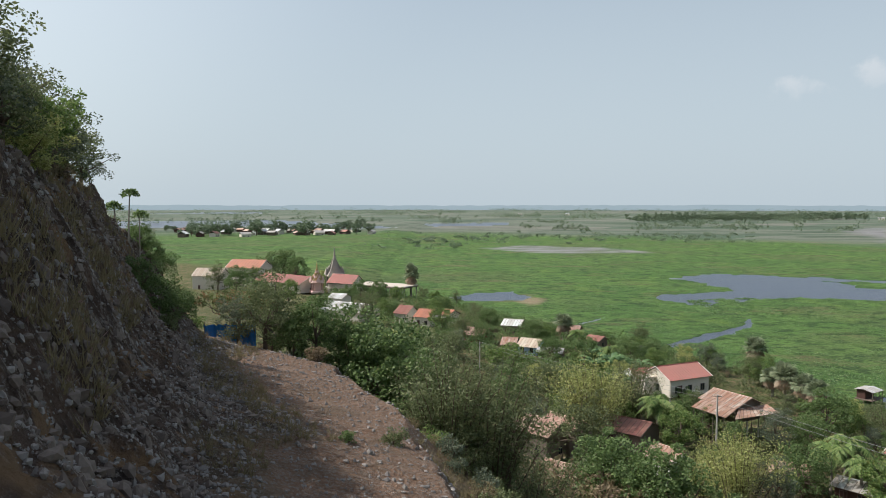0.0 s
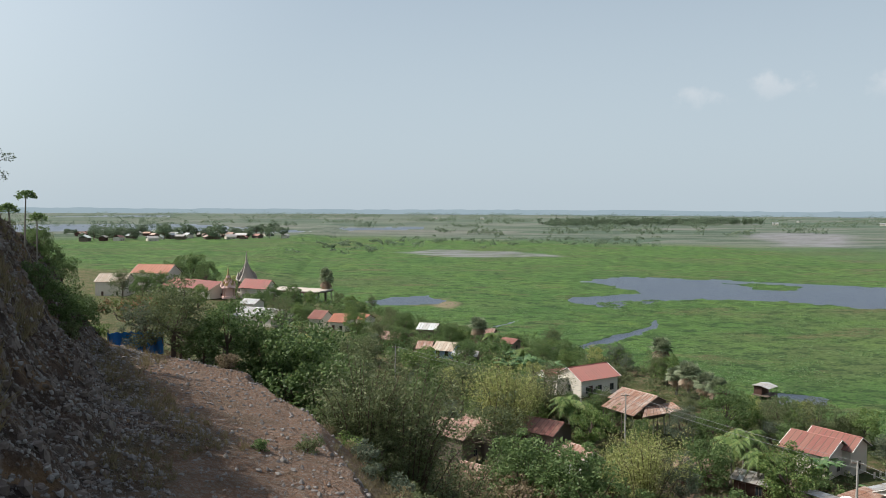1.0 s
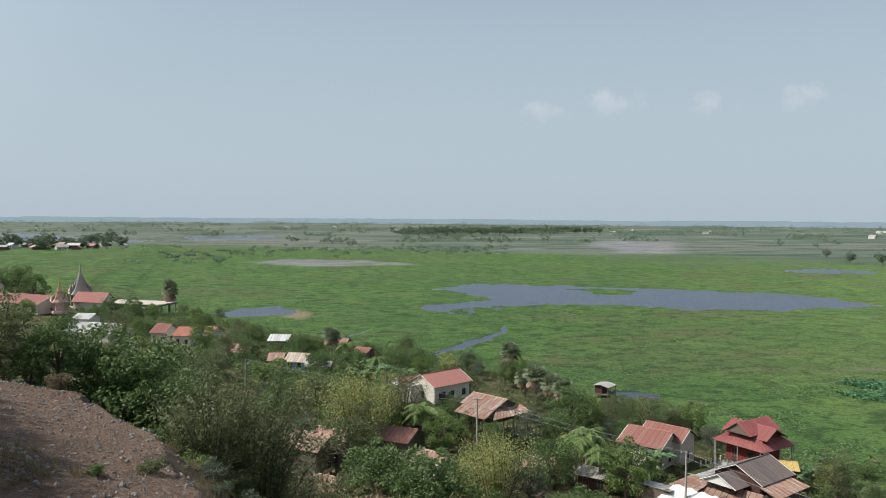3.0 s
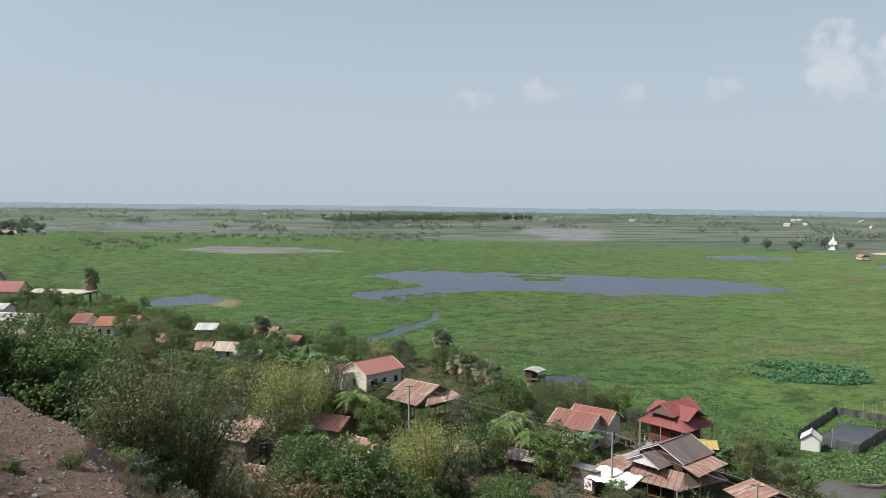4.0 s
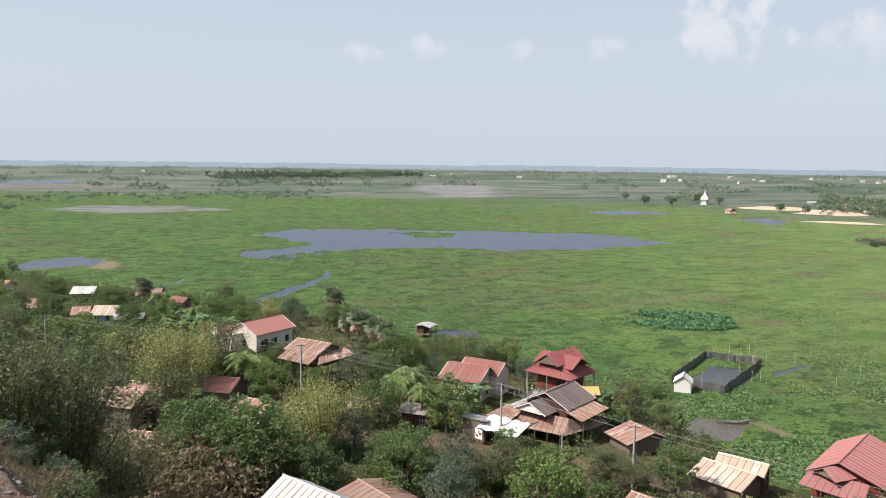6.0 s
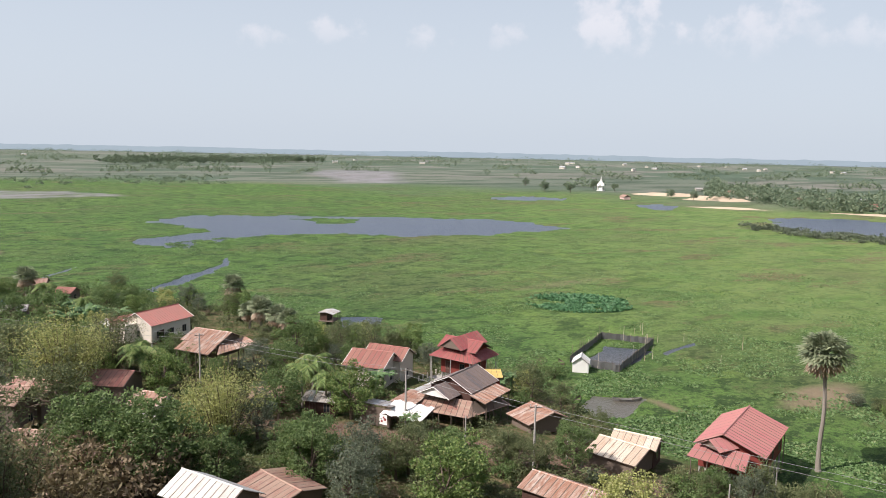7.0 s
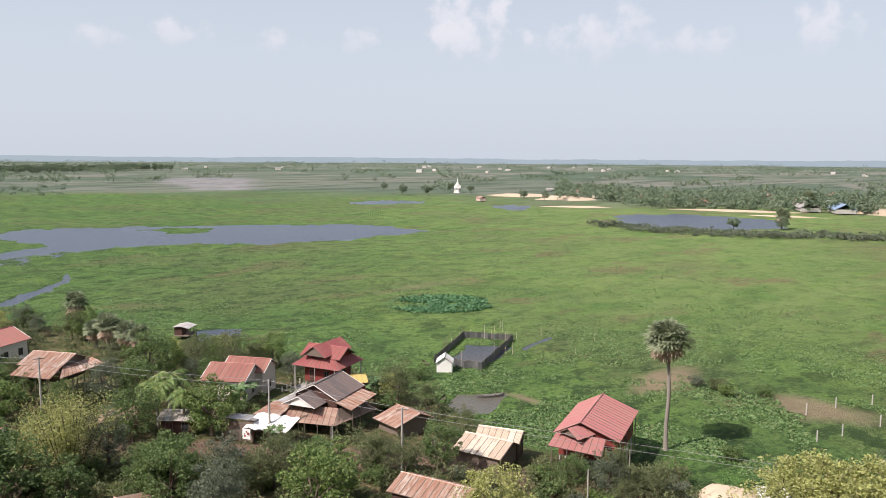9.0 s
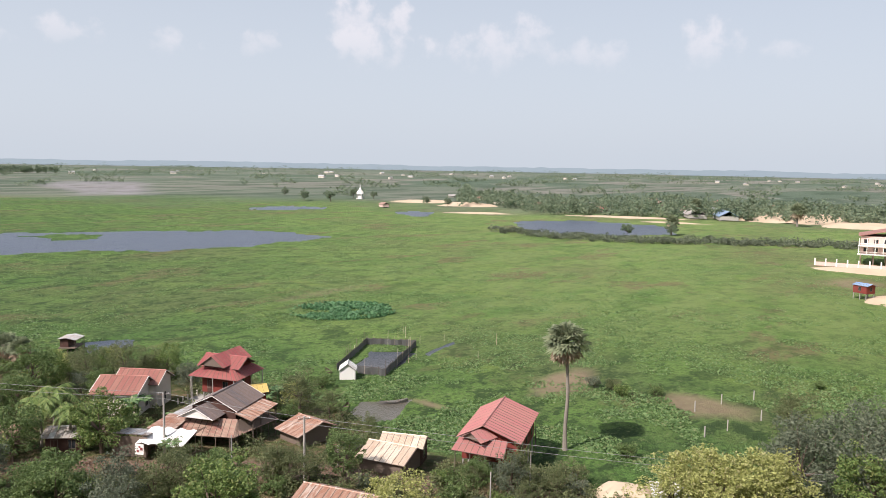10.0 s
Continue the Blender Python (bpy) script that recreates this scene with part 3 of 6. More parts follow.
def shrub(kind, seed):
    rng = np.random.default_rng(seed)
    mat, label, n, size = {
        "bush": ("mango", "low dark green bush beside the houses", 1500, .26), "weedy": ("bright", "low bright green bush beside the houses", 1500, .26),
        "olive_bush": ("olive", "dusty olive bush with fine leaves", 1700, .22), "dry_bush": ("dry", "dry brown leafless brush on the slope", 1700, .2),
        "grey_bush": ("grey", "dusty grey-green bush on the bank", 1500, .24)}[kind]
    pts, cl = crown_points(rng, n, 1.7, 1.6, 1.1, 26, .55, .3)
    pts[:, 2] = np.abs(pts[:, 2] + .9)
    v, f = leaf_quads(pts, size, rng, .15, .45)
    ob = thing("bush", pose(0, 0, 0), label, "bush")
    bm = bmesh.new()
    for c in cl[:14] if kind != "dry_bush" else cl:
        tube([(rng.normal() * .1, rng.normal() * .1, -.3), (c[0] * .5, c[1] * .5, .7), (c[0] * 1.1, c[1] * 1.1, abs(c[2] + 1.3))], [.05, .035, .012], 4, bm)
    tagged(part("stem", bm, TWIG, ob), kind="stuff")
    part("foliage", mesh_of("foliage", v, f, LEAF[mat]), None, ob)
    return ob


def bamboo(seed, mat, label):
    """A clump of arching canes with fine drooping leaves."""
    rng = np.random.default_rng(seed)
    bm, pts = bmesh.new(), []
    for _ in range(46):
        a, out, h = rng.uniform(0, 6.3), rng.uniform(.3, 3.6), rng.uniform(5, 9)
        base = Vector((math.cos(a), math.sin(a), 0)) * rng.uniform(0, .9)
        tip = base + Vector((math.cos(a) * out, math.sin(a) * out, h * (1 - .05 * out)))
        mid = base.lerp(tip, .6) + Vector((0, 0, h * .12))
        tube([base - Vector((0, 0, .4)), mid, tip], [.045, .03, .008], 4, bm)
        for t in rng.uniform(.2, 1.0, 210):
            q = (base.lerp(mid, t / .6) if t < .6 else mid.lerp(tip, (t - .6) / .4))
            pts.append(q + Vector(rng.normal(size=3) * .42 * (.5 + t * .6)))
    v, f = leaf_quads(np.array(pts), .25, rng, .2, .32)
    ob = thing("bamboo", pose(0, 0, 0), label, "bamboo")
    tagged(part("cane_clump", bm, TWIG, ob), kind="stuff")
    part("foliage", mesh_of("foliage", v, f, LEAF[mat]), None, ob)
    return ob


def fan_leaf(rng, reach, stalk, droop, mesh):
    """A pleated fan on its stalk, added to the lists in mesh."""
    verts, faces = mesh
    az = rng.uniform(0, 2 * math.pi)
    d = Vector((math.cos(az) * math.cos(droop), math.sin(az) * math.cos(droop), math.sin(droop)))
    side = Vector((-math.sin(az), math.cos(az), 0))
    up = side.cross(d)
    hub = d * stalk
    i0 = len(verts)
    w = side * .04
    verts += [tuple(w), tuple(-w), tuple(hub - w), tuple(hub + w)]
    faces.append((i0, i0 + 1, i0 + 2, i0 + 3))
    n = 13
    for k in range(n):
        a = radians(-115 + 230 * k / (n - 1))
        b = a + radians(7)
        c = a - radians(7)
        tip = hub + (d * math.cos(a) + side * math.sin(a)) * reach * rng.uniform(.8, 1.05) - Vector((0, 0, reach * rng.uniform(.08, .3)))
        m1 = hub + (d * math.cos(b) + side * math.sin(b)) * reach * .6 + up * .05
        m2 = hub + (d * math.cos(c) + side * math.sin(c)) * reach * .6 - up * .05
        i = len(verts)
        verts += [tuple(hub), tuple(m1), tuple(tip), tuple(m2)]
        faces.append((i, i + 1, i + 2, i + 3))


def sugar_palm(seed, height, label, stout=1.0):
    rng = np.random.default_rng(seed)
    ob = thing("sugar_palm", pose(0, 0, 0), label, "palm tree")
    n = 9
    sway = rng.uniform(-.25, .25)
    pts = [(sway * (i / n) ** 2, .1 * math.sin(i), height * i / n - (.6 if i == 0 else 0)) for i in range(n + 1)]
    part("trunk", tube(pts, [(.34 - .13 * (i / n)) * stout + (.1 if i == 0 else 0) + .015 * (i % 2) for i in range(n + 1)], 9), PALE_BARK, ob)
    top = Matrix.Translation(pts[-1])
    for name, mat, count, low, high, reach in (("crown", "palm", 52, -25, 88, 1.75), ("dead_skirt", "dead_palm", 26, -82, -30, 1.5)):
        mesh = ([], [])
        for _ in range(count):
            fan_leaf(rng, reach * rng.uniform(.85, 1.15), rng.uniform(1.2, 1.8), radians(rng.uniform(low, high)), mesh)
        part(name, mesh_of(name, mesh[0], np.array(mesh[1]), LEAF[mat]), None, ob, "", top)
    return ob


def coconut_palm(seed, height, label, ragged=False):
    rng = np.random.default_rng(seed)
    ob = thing("coconut_palm", pose(0, 0, 0), label, "palm tree")
    lean = rng.uniform(-.8, .8)
    pts = [(lean * (i / 8) ** 1.6, 0, height * i / 8 - (.6 if i == 0 else 0)) for i in range(9)]
    part("trunk", tube(pts, [.2 - .06 * i / 8 for i in range(9)], 8), PALE_BARK, ob)
    verts, faces = [], []
    for k in range(17):
        az, lift, ln = k * 2.4 + rng.uniform(-.3, .3), rng.uniform(-.5, 1.1), rng.uniform(3.0, 4.0)
        prev = None
        for i in range(13):
            t = i / 12
            q = Vector((math.cos(az), math.sin(az), 0)) * ln * t * (1 - .15 * t) + Vector((0, 0, lift * ln * .5 * t - ln * .62 * t * t))
            if prev is not None:
                d = (q - prev).normalized()
                side = Vector((-math.sin(az), math.cos(az), 0))
                wide = .75 * math.sin(math.pi * min(1, .12 + t * .92)) + .1
                for sgn in (1, -1):
                    for sub in (0, .5):
                        b = prev.lerp(q, sub)
                        tip = b + side * sgn * wide * rng.uniform(.8, 1.1) + d * .3 - Vector((0, 0, wide * rng.uniform(.35, .8)))
                        i0 = len(verts)
                        verts += [tuple(b), tuple(b + d * .24), tuple(tip)]
                        faces.append((i0, i0 + 1, i0 + 2))
            prev = q
    part("crown", mesh_of("crown", verts, np.array(faces), LEAF["bright"]), None, ob, "", Matrix.Translation(pts[-1]))
    bm = bmesh.new()
    for k in range(6):
        bmesh.ops.create_icosphere(bm, subdivisions=1, radius=.13, matrix=Matrix.Translation((pts[-1][0] + .25 * math.cos(k), .25 * math.sin(k), pts[-1][2] - .2)))
    part("fruit_bunch", bm, LEAF["banana"], ob)
    return ob


def banana(seed):
    rng = np.random.default_rng(seed)
    ob = thing("banana_plant", pose(0, 0, 0), "banana plant with broad torn green leaves", "banana plant")
    part("stem", tube([(0, 0, -.3), (0, 0, 1.2), (0, 0, 2.2)], [.16, .13, .07], 7), LEAF["banana"], ob)
    verts, faces = [], []
    for k in range(9):
        az, ln, lift = k * 2.4, rng.uniform(1.7, 2.5), rng.uniform(.6, 1.3)
        out, side = Vector((math.cos(az), math.sin(az), 0)), Vector((-math.sin(az), math.cos(az), 0))
        for i in range(6):
            t0, t1 = i / 6, (i + 1) / 6
            for sgn in (1, -1):
                quad = []
                for t, edge in ((t0, 0), (t1, 0), (t1, 1), (t0, 1)):
                    q = out * ln * t * .8 + Vector((0, 0, 2.0 + lift * ln * (t - .75 * t * t)))
                    wide = .34 * math.sin(math.pi * min(.98, t * .9 + .08))
                    quad.append(tuple(q + side * sgn * edge * wide - Vector((0, 0, .1 * edge + rng.uniform(0, .06)))))
                i0 = len(verts)
                verts += quad
                faces.append((i0, i0 + 1, i0 + 2, i0 + 3))
    part("leaf_tuft", mesh_of("leaf_tuft", verts, np.array(faces), LEAF["banana"]), None, ob)
    return ob


MAKERS = {k: (lambda k=k: [tree(k, 40 + i) for i in range(3)]) for k in ("mango", "bright", "olive", "grey", "yellow", "far")}
MAKERS.update({k: (lambda k=k: [tree(k, 50)]) for k in ("round", "feather")})
MAKERS.update({k: (lambda k=k: [shrub(k, 60 + i) for i in range(2)]) for k in ("bush", "weedy", "olive_bush", "dry_bush", "grey_bush")})
MAKERS["bamboo"] = lambda: [bamboo(3, "olive", "tall olive-green clump of thin bamboo"), bamboo(4, "olive", "tall olive-green clump of thin bamboo")]
MAKERS["yellow_bamboo"] = lambda: [bamboo(5, "yellow", "yellowish sunlit clump of feathery bamboo")]
MAKERS["banana"] = lambda: [banana(1), banana(2)]
MAKERS["coconut"] = lambda: [coconut_palm(1, 6.5, "coconut palm with drooping fronds among the houses"), coconut_palm(2, 5.0, "short coconut palm with drooping fronds")]
MAKERS["sugar"] = lambda: [sugar_palm(7, 5.0, "sugar palm with a round head of fan leaves")]
PLANTS, USED = {}, set()
place_rng = random.Random(5)


def plant(kind, x, y, size=1.0, wide=None, z=None):
    """Sets a plant on the ground at x, y; the first of a kind is the model itself, the rest are copies."""
    if kind not in PLANTS:
        PLANTS[kind] = MAKERS[kind]()
    ob = place_rng.choice(PLANTS[kind])
    wide = wide or size
    m = pose(x, y, ground_height(x, y) - .1 if z is None else z, 0, 0, place_rng.uniform(0, 360)) @ Matrix.Diagonal((wide, wide, size, 1))
    if ob.name not in USED:
        USED.add(ob.name)
        ob.matrix_basis = m
        return ob
    return copy_thing(ob, m @ Matrix.Diagonal((*[1 / k for k in ob.scale], 1)))


def polar(az, r):
    return r * math.sin(radians(az)), r * math.cos(radians(az))


# ---- buildings ----
def ribbed(a, b, c, d, n, mat, parent, name="sheet", wave=0.035, ribs=5):
    """Roofing laid in n sheets between the top edge a-b and the bottom edge d-c, each sheet a ribbed plate of its own."""
    a, b, c, d = Vector(a), Vector(b), Vector(c), Vector(d)
    up = (b - a if (b - a).length > .01 else c - d).cross(d - a).normalized()
    if up.z < 0:
        up = -up
    obs = []
    for i in range(n):
        f0, f1 = i / n, (i + 1) / n - .012
        verts, faces = [], []
        m = 2 * ribs
        lift = .012 * (i % 2)
        for k in range(m + 1):
            f = f0 + (f1 - f0) * k / m
            h = up * (wave * (1 if k % 2 else 0) + lift)
            top, low = a.lerp(b, f), d.lerp(c, f)
            verts += [tuple(top + h), tuple(low + h)]
        for k in range(m):
            faces.append((2 * k, 2 * k + 1, 2 * k + 3, 2 * k + 2))
        obs.append(part(name, mesh_of(name, verts, faces, mat), None, parent))
    return obs


def slab(a, b, c, d, thick, mat, name, parent, label=""):
    """A thin board under four corners."""
    q = [Vector(k) for k in (a, b, c, d)]
    up = (q[1] - q[0] if (q[1] - q[0]).length > .01 else q[2] - q[3]).cross(q[3] - q[0]).normalized()
    if up.z < 0:
        up = -up
    bm = bmesh.new()
    vs = [bm.verts.new(k) for k in q] + [bm.verts.new(k - up * thick) for k in q]
    for f in ((0, 1, 2, 3), (7, 6, 5, 4), (0, 4, 5, 1), (1, 5, 6, 2), (2, 6, 7, 3), (3, 7, 4, 0)):
        if len({vs[i].co.to_tuple(4) for i in f}) > 2:
            bm.faces.new([vs[i] for i in f])
    bmesh.ops.remove_doubles(bm, verts=bm.verts, dist=.001)
    return part(name, bm, mat, parent, label)


def beam(p, q, size, mat, name, parent, label=""):
    p, q = Vector(p), Vector(q)
    return part(name, tube([p, q], [size * .7, size * .7], 4), mat, parent, label)


RED = sheet_metal("red_roofing", (.33, .135, .11), (.36, .19, .14), .3)
FADED_RED = sheet_metal("faded_red_roofing", (.43, .17, .165), (.38, .19, .16), .3)
DEEP_RED = sheet_metal("deep_red_roofing", (.32, .085, .085), (.34, .13, .11), .28)
RUSTY = sheet_metal("rusty_roofing", (.56, .47, .4), (.33, .165, .105), .5)
BROWN_RED = sheet_metal("brown_red_roofing", (.33, .16, .125), (.4, .29, .22), .5)
CREAM = sheet_metal("cream_roofing", (.66, .58, .47), (.45, .31, .21), .22)
ZINC = sheet_metal("zinc_roofing", (.5, .52, .53), (.33, .27, .22), .3)
WHITE_TIN = sheet_metal("white_roofing", (.72, .73, .7), (.5, .45, .4), .2)
DARK_TILE = sheet_metal("dark_grey_roofing", (.13, .115, .115), (.2, .15, .13), .35)
TILE_RED = sheet_metal("red_tiles", (.37, .12, .1), (.27, .12, .1), .35)
ORANGE_TILE = sheet_metal("orange_tiles", (.5, .2, .12), (.4, .18, .12), .35)
BLUE_TIN = sheet_metal("blue_roofing", (.2, .35, .6), (.3, .35, .4), .2)
TIMBER = plain("weathered_timber", (.2, .155, .125), .9, .4, 2.0)
DARK_TIMBER = plain("dark_timber", (.1, .05, .04), .8, .4, 2.0)
RED_TIMBER = plain("red_painted_timber", (.24, .05, .04), .8, .35, 2.0)
PLASTER = plain("cream_plaster", (.68, .62, .53), .9, .12, .8, stain=(.35, .3, .25), stain_share=.5)
PINK = plain("pink_plaster", (.72, .5, .45), .9, .12, .8, stain=(.45, .33, .3), stain_share=.3)
WHITE = plain("white_paint", (.8, .78, .74), .8, .1, .8, stain=(.45, .42, .38), stain_share=.3)
CONCRETE = plain("concrete", (.42, .4, .37), .95, .2, 1.2)
CLOTH = plain("white_tarpaulin", (.8, .79, .76), .8, .1, 1.0, stain=(.5, .46, .42), stain_share=.3)
GLASSY = Nodes("dark_glass", .12).colour((.03, .035, .04))
GOLD = plain("weathered_gold_paint", (.45, .33, .14), .55, .3, 2.0)
STONE = plain("grey_temple_stone", (.42, .38, .33), .9, .35, 1.0)
NET = plain("dark_net", (.22, .225, .22), .9, .3, 3.0)
BLUE_NET = plain("blue_net", (.04, .24, .68), .7, .3, 2.0)


def window(parent, m, w=.9, h=1.1, mat=None):
    """A framed window with shutters, set on a wall whose outward side is local -y."""
    win = part("window", box(-w / 2, -.03, 0, w / 2, .03, h), GLASSY, parent, "", m)
    bm = bmesh.new()
    for q in ((-w / 2 - .07, -.05, -.07, -w / 2, .0, h + .07), (w / 2, -.05, -.07, w / 2 + .07, .0, h + .07), (-w / 2, -.05, h, w / 2, .0, h + .07), (-w / 2, -.05, -.07, w / 2, .0, 0), (-.03, -.05, 0, .03, .0, h)):
        box(*q, bm=bm)
    part("frame", bm, mat or TIMBER, win)
    return win


def gable_house(name, p, q, zr, half, ze, label, roof, wall, ground=None, floor=0.0, over=.5, trim=None, posts=(0, 0), post_mat=None, openings=2, end_over=.5, category="house",
                near_half=None, group="", plates=.85):
    """A house under a ridge from p to q at height zr; the roof falls half metres to each side, to height ze. floor: how high it stands on posts."""
    p, q = Vector((*p, 0)), Vector((*q, 0))
    mid, run = (p + q) / 2, q - p
    ln = run.length / 2
    z0 = ground_height(mid.x, mid.y) if ground is None else ground
    ob = thing(name, Matrix.Translation((mid.x, mid.y, z0)) @ Matrix.Rotation(math.atan2(run.y, run.x), 4, "Z"), label, category, group)
    zr, ze = zr - z0, ze - z0
    sides = ((1, half), (-1, near_half or half))
    roof_ob = None
    for sgn, wid in sides:
        a, b, c, d = (-ln, 0, zr), (ln, 0, zr), (ln, sgn * wid, ze), (-ln, sgn * wid, ze)
        board = slab(a, b, c, d, .05, TIMBER, "roof", ob)
        n = max(2, round(2 * ln / plates))
        ribbed(*[(k[0], k[1], k[2] + .02) for k in (a, b, c, d)], n, roof, board)
    part("ridge_cap", tube([(-ln, 0, zr + .03), (ln, 0, zr + .03)], [.11, .11], 6), roof, ob)
    if trim:
        for x in (-ln - .02, ln + .02):
            for sgn, wid in sides:
                beam((x, 0, zr + .02), (x, sgn * wid, ze + .02), .07, trim, "bargeboard", ob)
    # body: walls with gables, under the eaves
    slope = (zr - ze) / half
    wl_, ww, wn_ = ln - end_over, half - over, (near_half or half) - over
    top, topn = zr - slope * ww - .06, zr - (zr - ze) / (near_half or half) * wn_ - .06
    for y, h in ((ww, top), (-wn_, topn)):
        part("wall", box(-wl_, y - .06, floor, wl_, y + .06, h), wall, ob)
    for x in (-wl_, wl_):
        bm = bmesh.new()
        vs = []
        for dx in (-.06, .06):
            vs.append([bm.verts.new((x + dx, *k)) for k in ((-wn_ + .06, floor), (ww - .06, floor), (ww - .06, top), (0, zr - .08), (-wn_ + .06, topn))])
        bm.faces.new(vs[0][::-1]), bm.faces.new(vs[1])
        for k in range(5):
            bm.faces.new((vs[0][k], vs[0][(k + 1) % 5], vs[1][(k + 1) % 5], vs[1][k]))
        part("gable_wall", bm, wall, ob)
    if floor > .3:
        part("floor", box(-wl_, -wn_, floor - .15, wl_, ww, floor - .002), TIMBER, ob)
    for i in range(posts[0]):
        for j in range(posts[1]):
            x, y = -wl_ + .12 + (2 * wl_ - .24) * i / max(1, posts[0] - 1), -wn_ + .12 + (ww + wn_ - .24) * j / max(1, posts[1] - 1)
            part("post", tube([(x, y, -.8), (x, y, floor - .1)], [.13, .12], 6), post_mat or CONCRETE, ob)
    h = top - floor
    if openings and h > 1.5:
        for sgn, y in ((1, ww + .07), (-1, -wn_ - .07)):
            for i in range(openings):
                x = -wl_ + 2 * wl_ * (i + .5) / openings
                window(ob, Matrix.Translation((x, y, floor + .75)) @ Matrix.Rotation(math.pi if sgn > 0 else 0, 4, "Z"), .8, min(1.1, h - 1))
        for sgn in (1, -1):
            window(ob, Matrix.Translation((sgn * (wl_ + .07), 0, floor + .75)) @ Matrix.Rotation(math.pi / 2 * sgn, 4, "Z"), .8, min(1.1, h - 1))
        part("door", box(-wl_ * .5 - .45, -wn_ - .11, floor + .003, -wl_ * .5 + .45, -wn_ - .062, floor + min(2.0, h - .2)), DARK_TIMBER, ob)
    return ob


def lean_to(parent, a, b, c, d, roof, name="awning", posts=2, z0=0.0, mat=None, plates=.85):
    """A lean-to roof under its house: top edge a-b, lower edge d-c, in the house's own metres, on posts."""
    board = slab(a, b, c, d, .05, TIMBER, name, parent)
    n = max(2, round((Vector(c) - Vector(d)).length / plates))
    ribbed(*[(k[0], k[1], k[2] + .02) for k in (a, b, c, d)], n, roof, board)
    for i in range(posts):
        f = .06 + .88 * i / max(1, posts - 1)
        q = Vector(d).lerp(Vector(c), f) * .97 + (Vector(a) + Vector(b)) * .015
        part("post", tube([(q.x, q.y, z0 - .5), (q.x, q.y, q.z - .05)], [.07, .06], 5), mat or TIMBER, parent)
    return board


def lean_to_world(parent, pts, roof, **kw):
    inv = parent.matrix_basis.inverted()
    return lean_to(parent, *[tuple(inv @ Vector(k)) for k in pts], roof, **kw)


# ---- the village, house by house ----
def U(x, y):
    return x * K, y * K


def stairs(parent, x, y, h, mat, steps=9, run=.26, wide=1.0):
    """A plain flight that climbs towards local +x up to the floor at x."""
    bm = bmesh.new()
    for i in range(steps):
        z = h * (i + 1) / steps
        box(x - run * (steps - i), y - wide / 2, z - .06, x - run * (steps - i - 1) + .03, y + wide / 2, z, bm=bm)
    for sgn in (-1, 1):
        tube([(x - run * steps, y + sgn * wide / 2, 0), (x, y + sgn * wide / 2, h)], [.06, .06], 4, bm)
    return part("stairs", bm, mat, parent)


def cross_roof(parent, p, q, zr, half, ze, roof, trim=None):
    """A second ridge on a house, given in the world."""
    inv = parent.matrix_basis.inverted()
    p, q = Vector((*p, zr)), Vector((*q, zr))
    out = Vector((0, 0, 1)).cross((q - p).normalized()) * half
    for sgn in (1, -1):
        pts = [p, q, q + sgn * out, p + sgn * out]
        pts = [tuple(inv @ Vector((k.x, k.y, ze if i > 1 else zr))) for i, k in enumerate(pts)]
        board = slab(*pts, .05, TIMBER, "roof", parent)
        ribbed(*[(k[0], k[1], k[2] + .02) for k in pts], max(2, round((q - p).length / .85)), roof, board)
        if trim:
            for a, b in ((pts[0], pts[3]), (pts[1], pts[2])):
                beam((a[0], a[1], a[2] + .05), (b[0], b[1], b[2] + .05), .1, trim, "bargeboard", parent)
    for e in (p, q):
        inner = e + (q - p).normalized() * (.3 if e == p else -.3)
        tri = [tuple(inv @ Vector((inner.x, inner.y, zr - .08))), tuple(inv @ Vector((*(inner + out * .92).xy, ze + .02))), tuple(inv @ Vector((*(inner - out * .92).xy, ze + .02)))]
        slab(tri[0], tri[0], tri[1], tri[2], .08, trim or TIMBER, "gable_board", parent)


def skirt(parent, pts, roof, posts=0, z0=0.0, plates=.85):
    return lean_to_world(parent, pts, roof, posts=posts, z0=z0, plates=plates)


# long stilt house with a faded red roof by the tall palm
hs = gable_house("stilt_house", U(55.4, 33.2), U(64.0, 35.9), 7.7, 3.4, 5.9, "timber stilt house under a faded red roof by the marsh", FADED_RED, RED_TIMBER,
                 floor=2.3, over=.6, posts=(5, 3), openings=3, end_over=.8, near_half=4.9)
cross_roof(hs, U(54.2, 33.7), U(56.6, 33.3), 7.2, 1.7, 6.2, FADED_RED)
skirt(hs, [(*U(55.2, 35.3), 6.1), (*U(56.0, 31.0), 6.1), (*U(54.1, 30.3), 5.0), (*U(53.2, 35.0), 5.0)], FADED_RED, posts=4, z0=0)
stairs(hs, -5.4, 1.2, 2.3, CONCRETE)
lean_to_world(hs, [(*U(64.2, 35.6), 5.6), (*U(65.0, 32.9), 5.6), (*U(66.0, 33.2), 4.9), (*U(65.2, 35.9), 4.9)], ZINC, posts=2, z0=0)

# two sheds with cream tin roofs
b1 = gable_house("shed", U(50.9, 42.3), U(51.8, 37.6), 5.0, 2.2, 3.9, "low timber shed under a cream tin roof", CREAM, TIMBER, near_half=3.6, over=.4, openings=0, group="sheds on the bank")
gable_house("shed", U(53.2, 42.6), U(54.7, 38.6), 4.9, 2.0, 3.9, "dark timber shed under a pale tin roof", CREAM, DARK_TIMBER, over=.35, openings=1, group="sheds on the bank")

# deep red house with a two-tier roof
cc = gable_house("stilt_house", U(53.4, 67.6), U(54.9, 62.6), 9.9, 2.5, 8.5, "dark red timber stilt house under a two-tier red roof", DEEP_RED, RED_TIMBER, floor=2.4, over=.0, end_over=1.0, posts=(4, 4), openings=2)
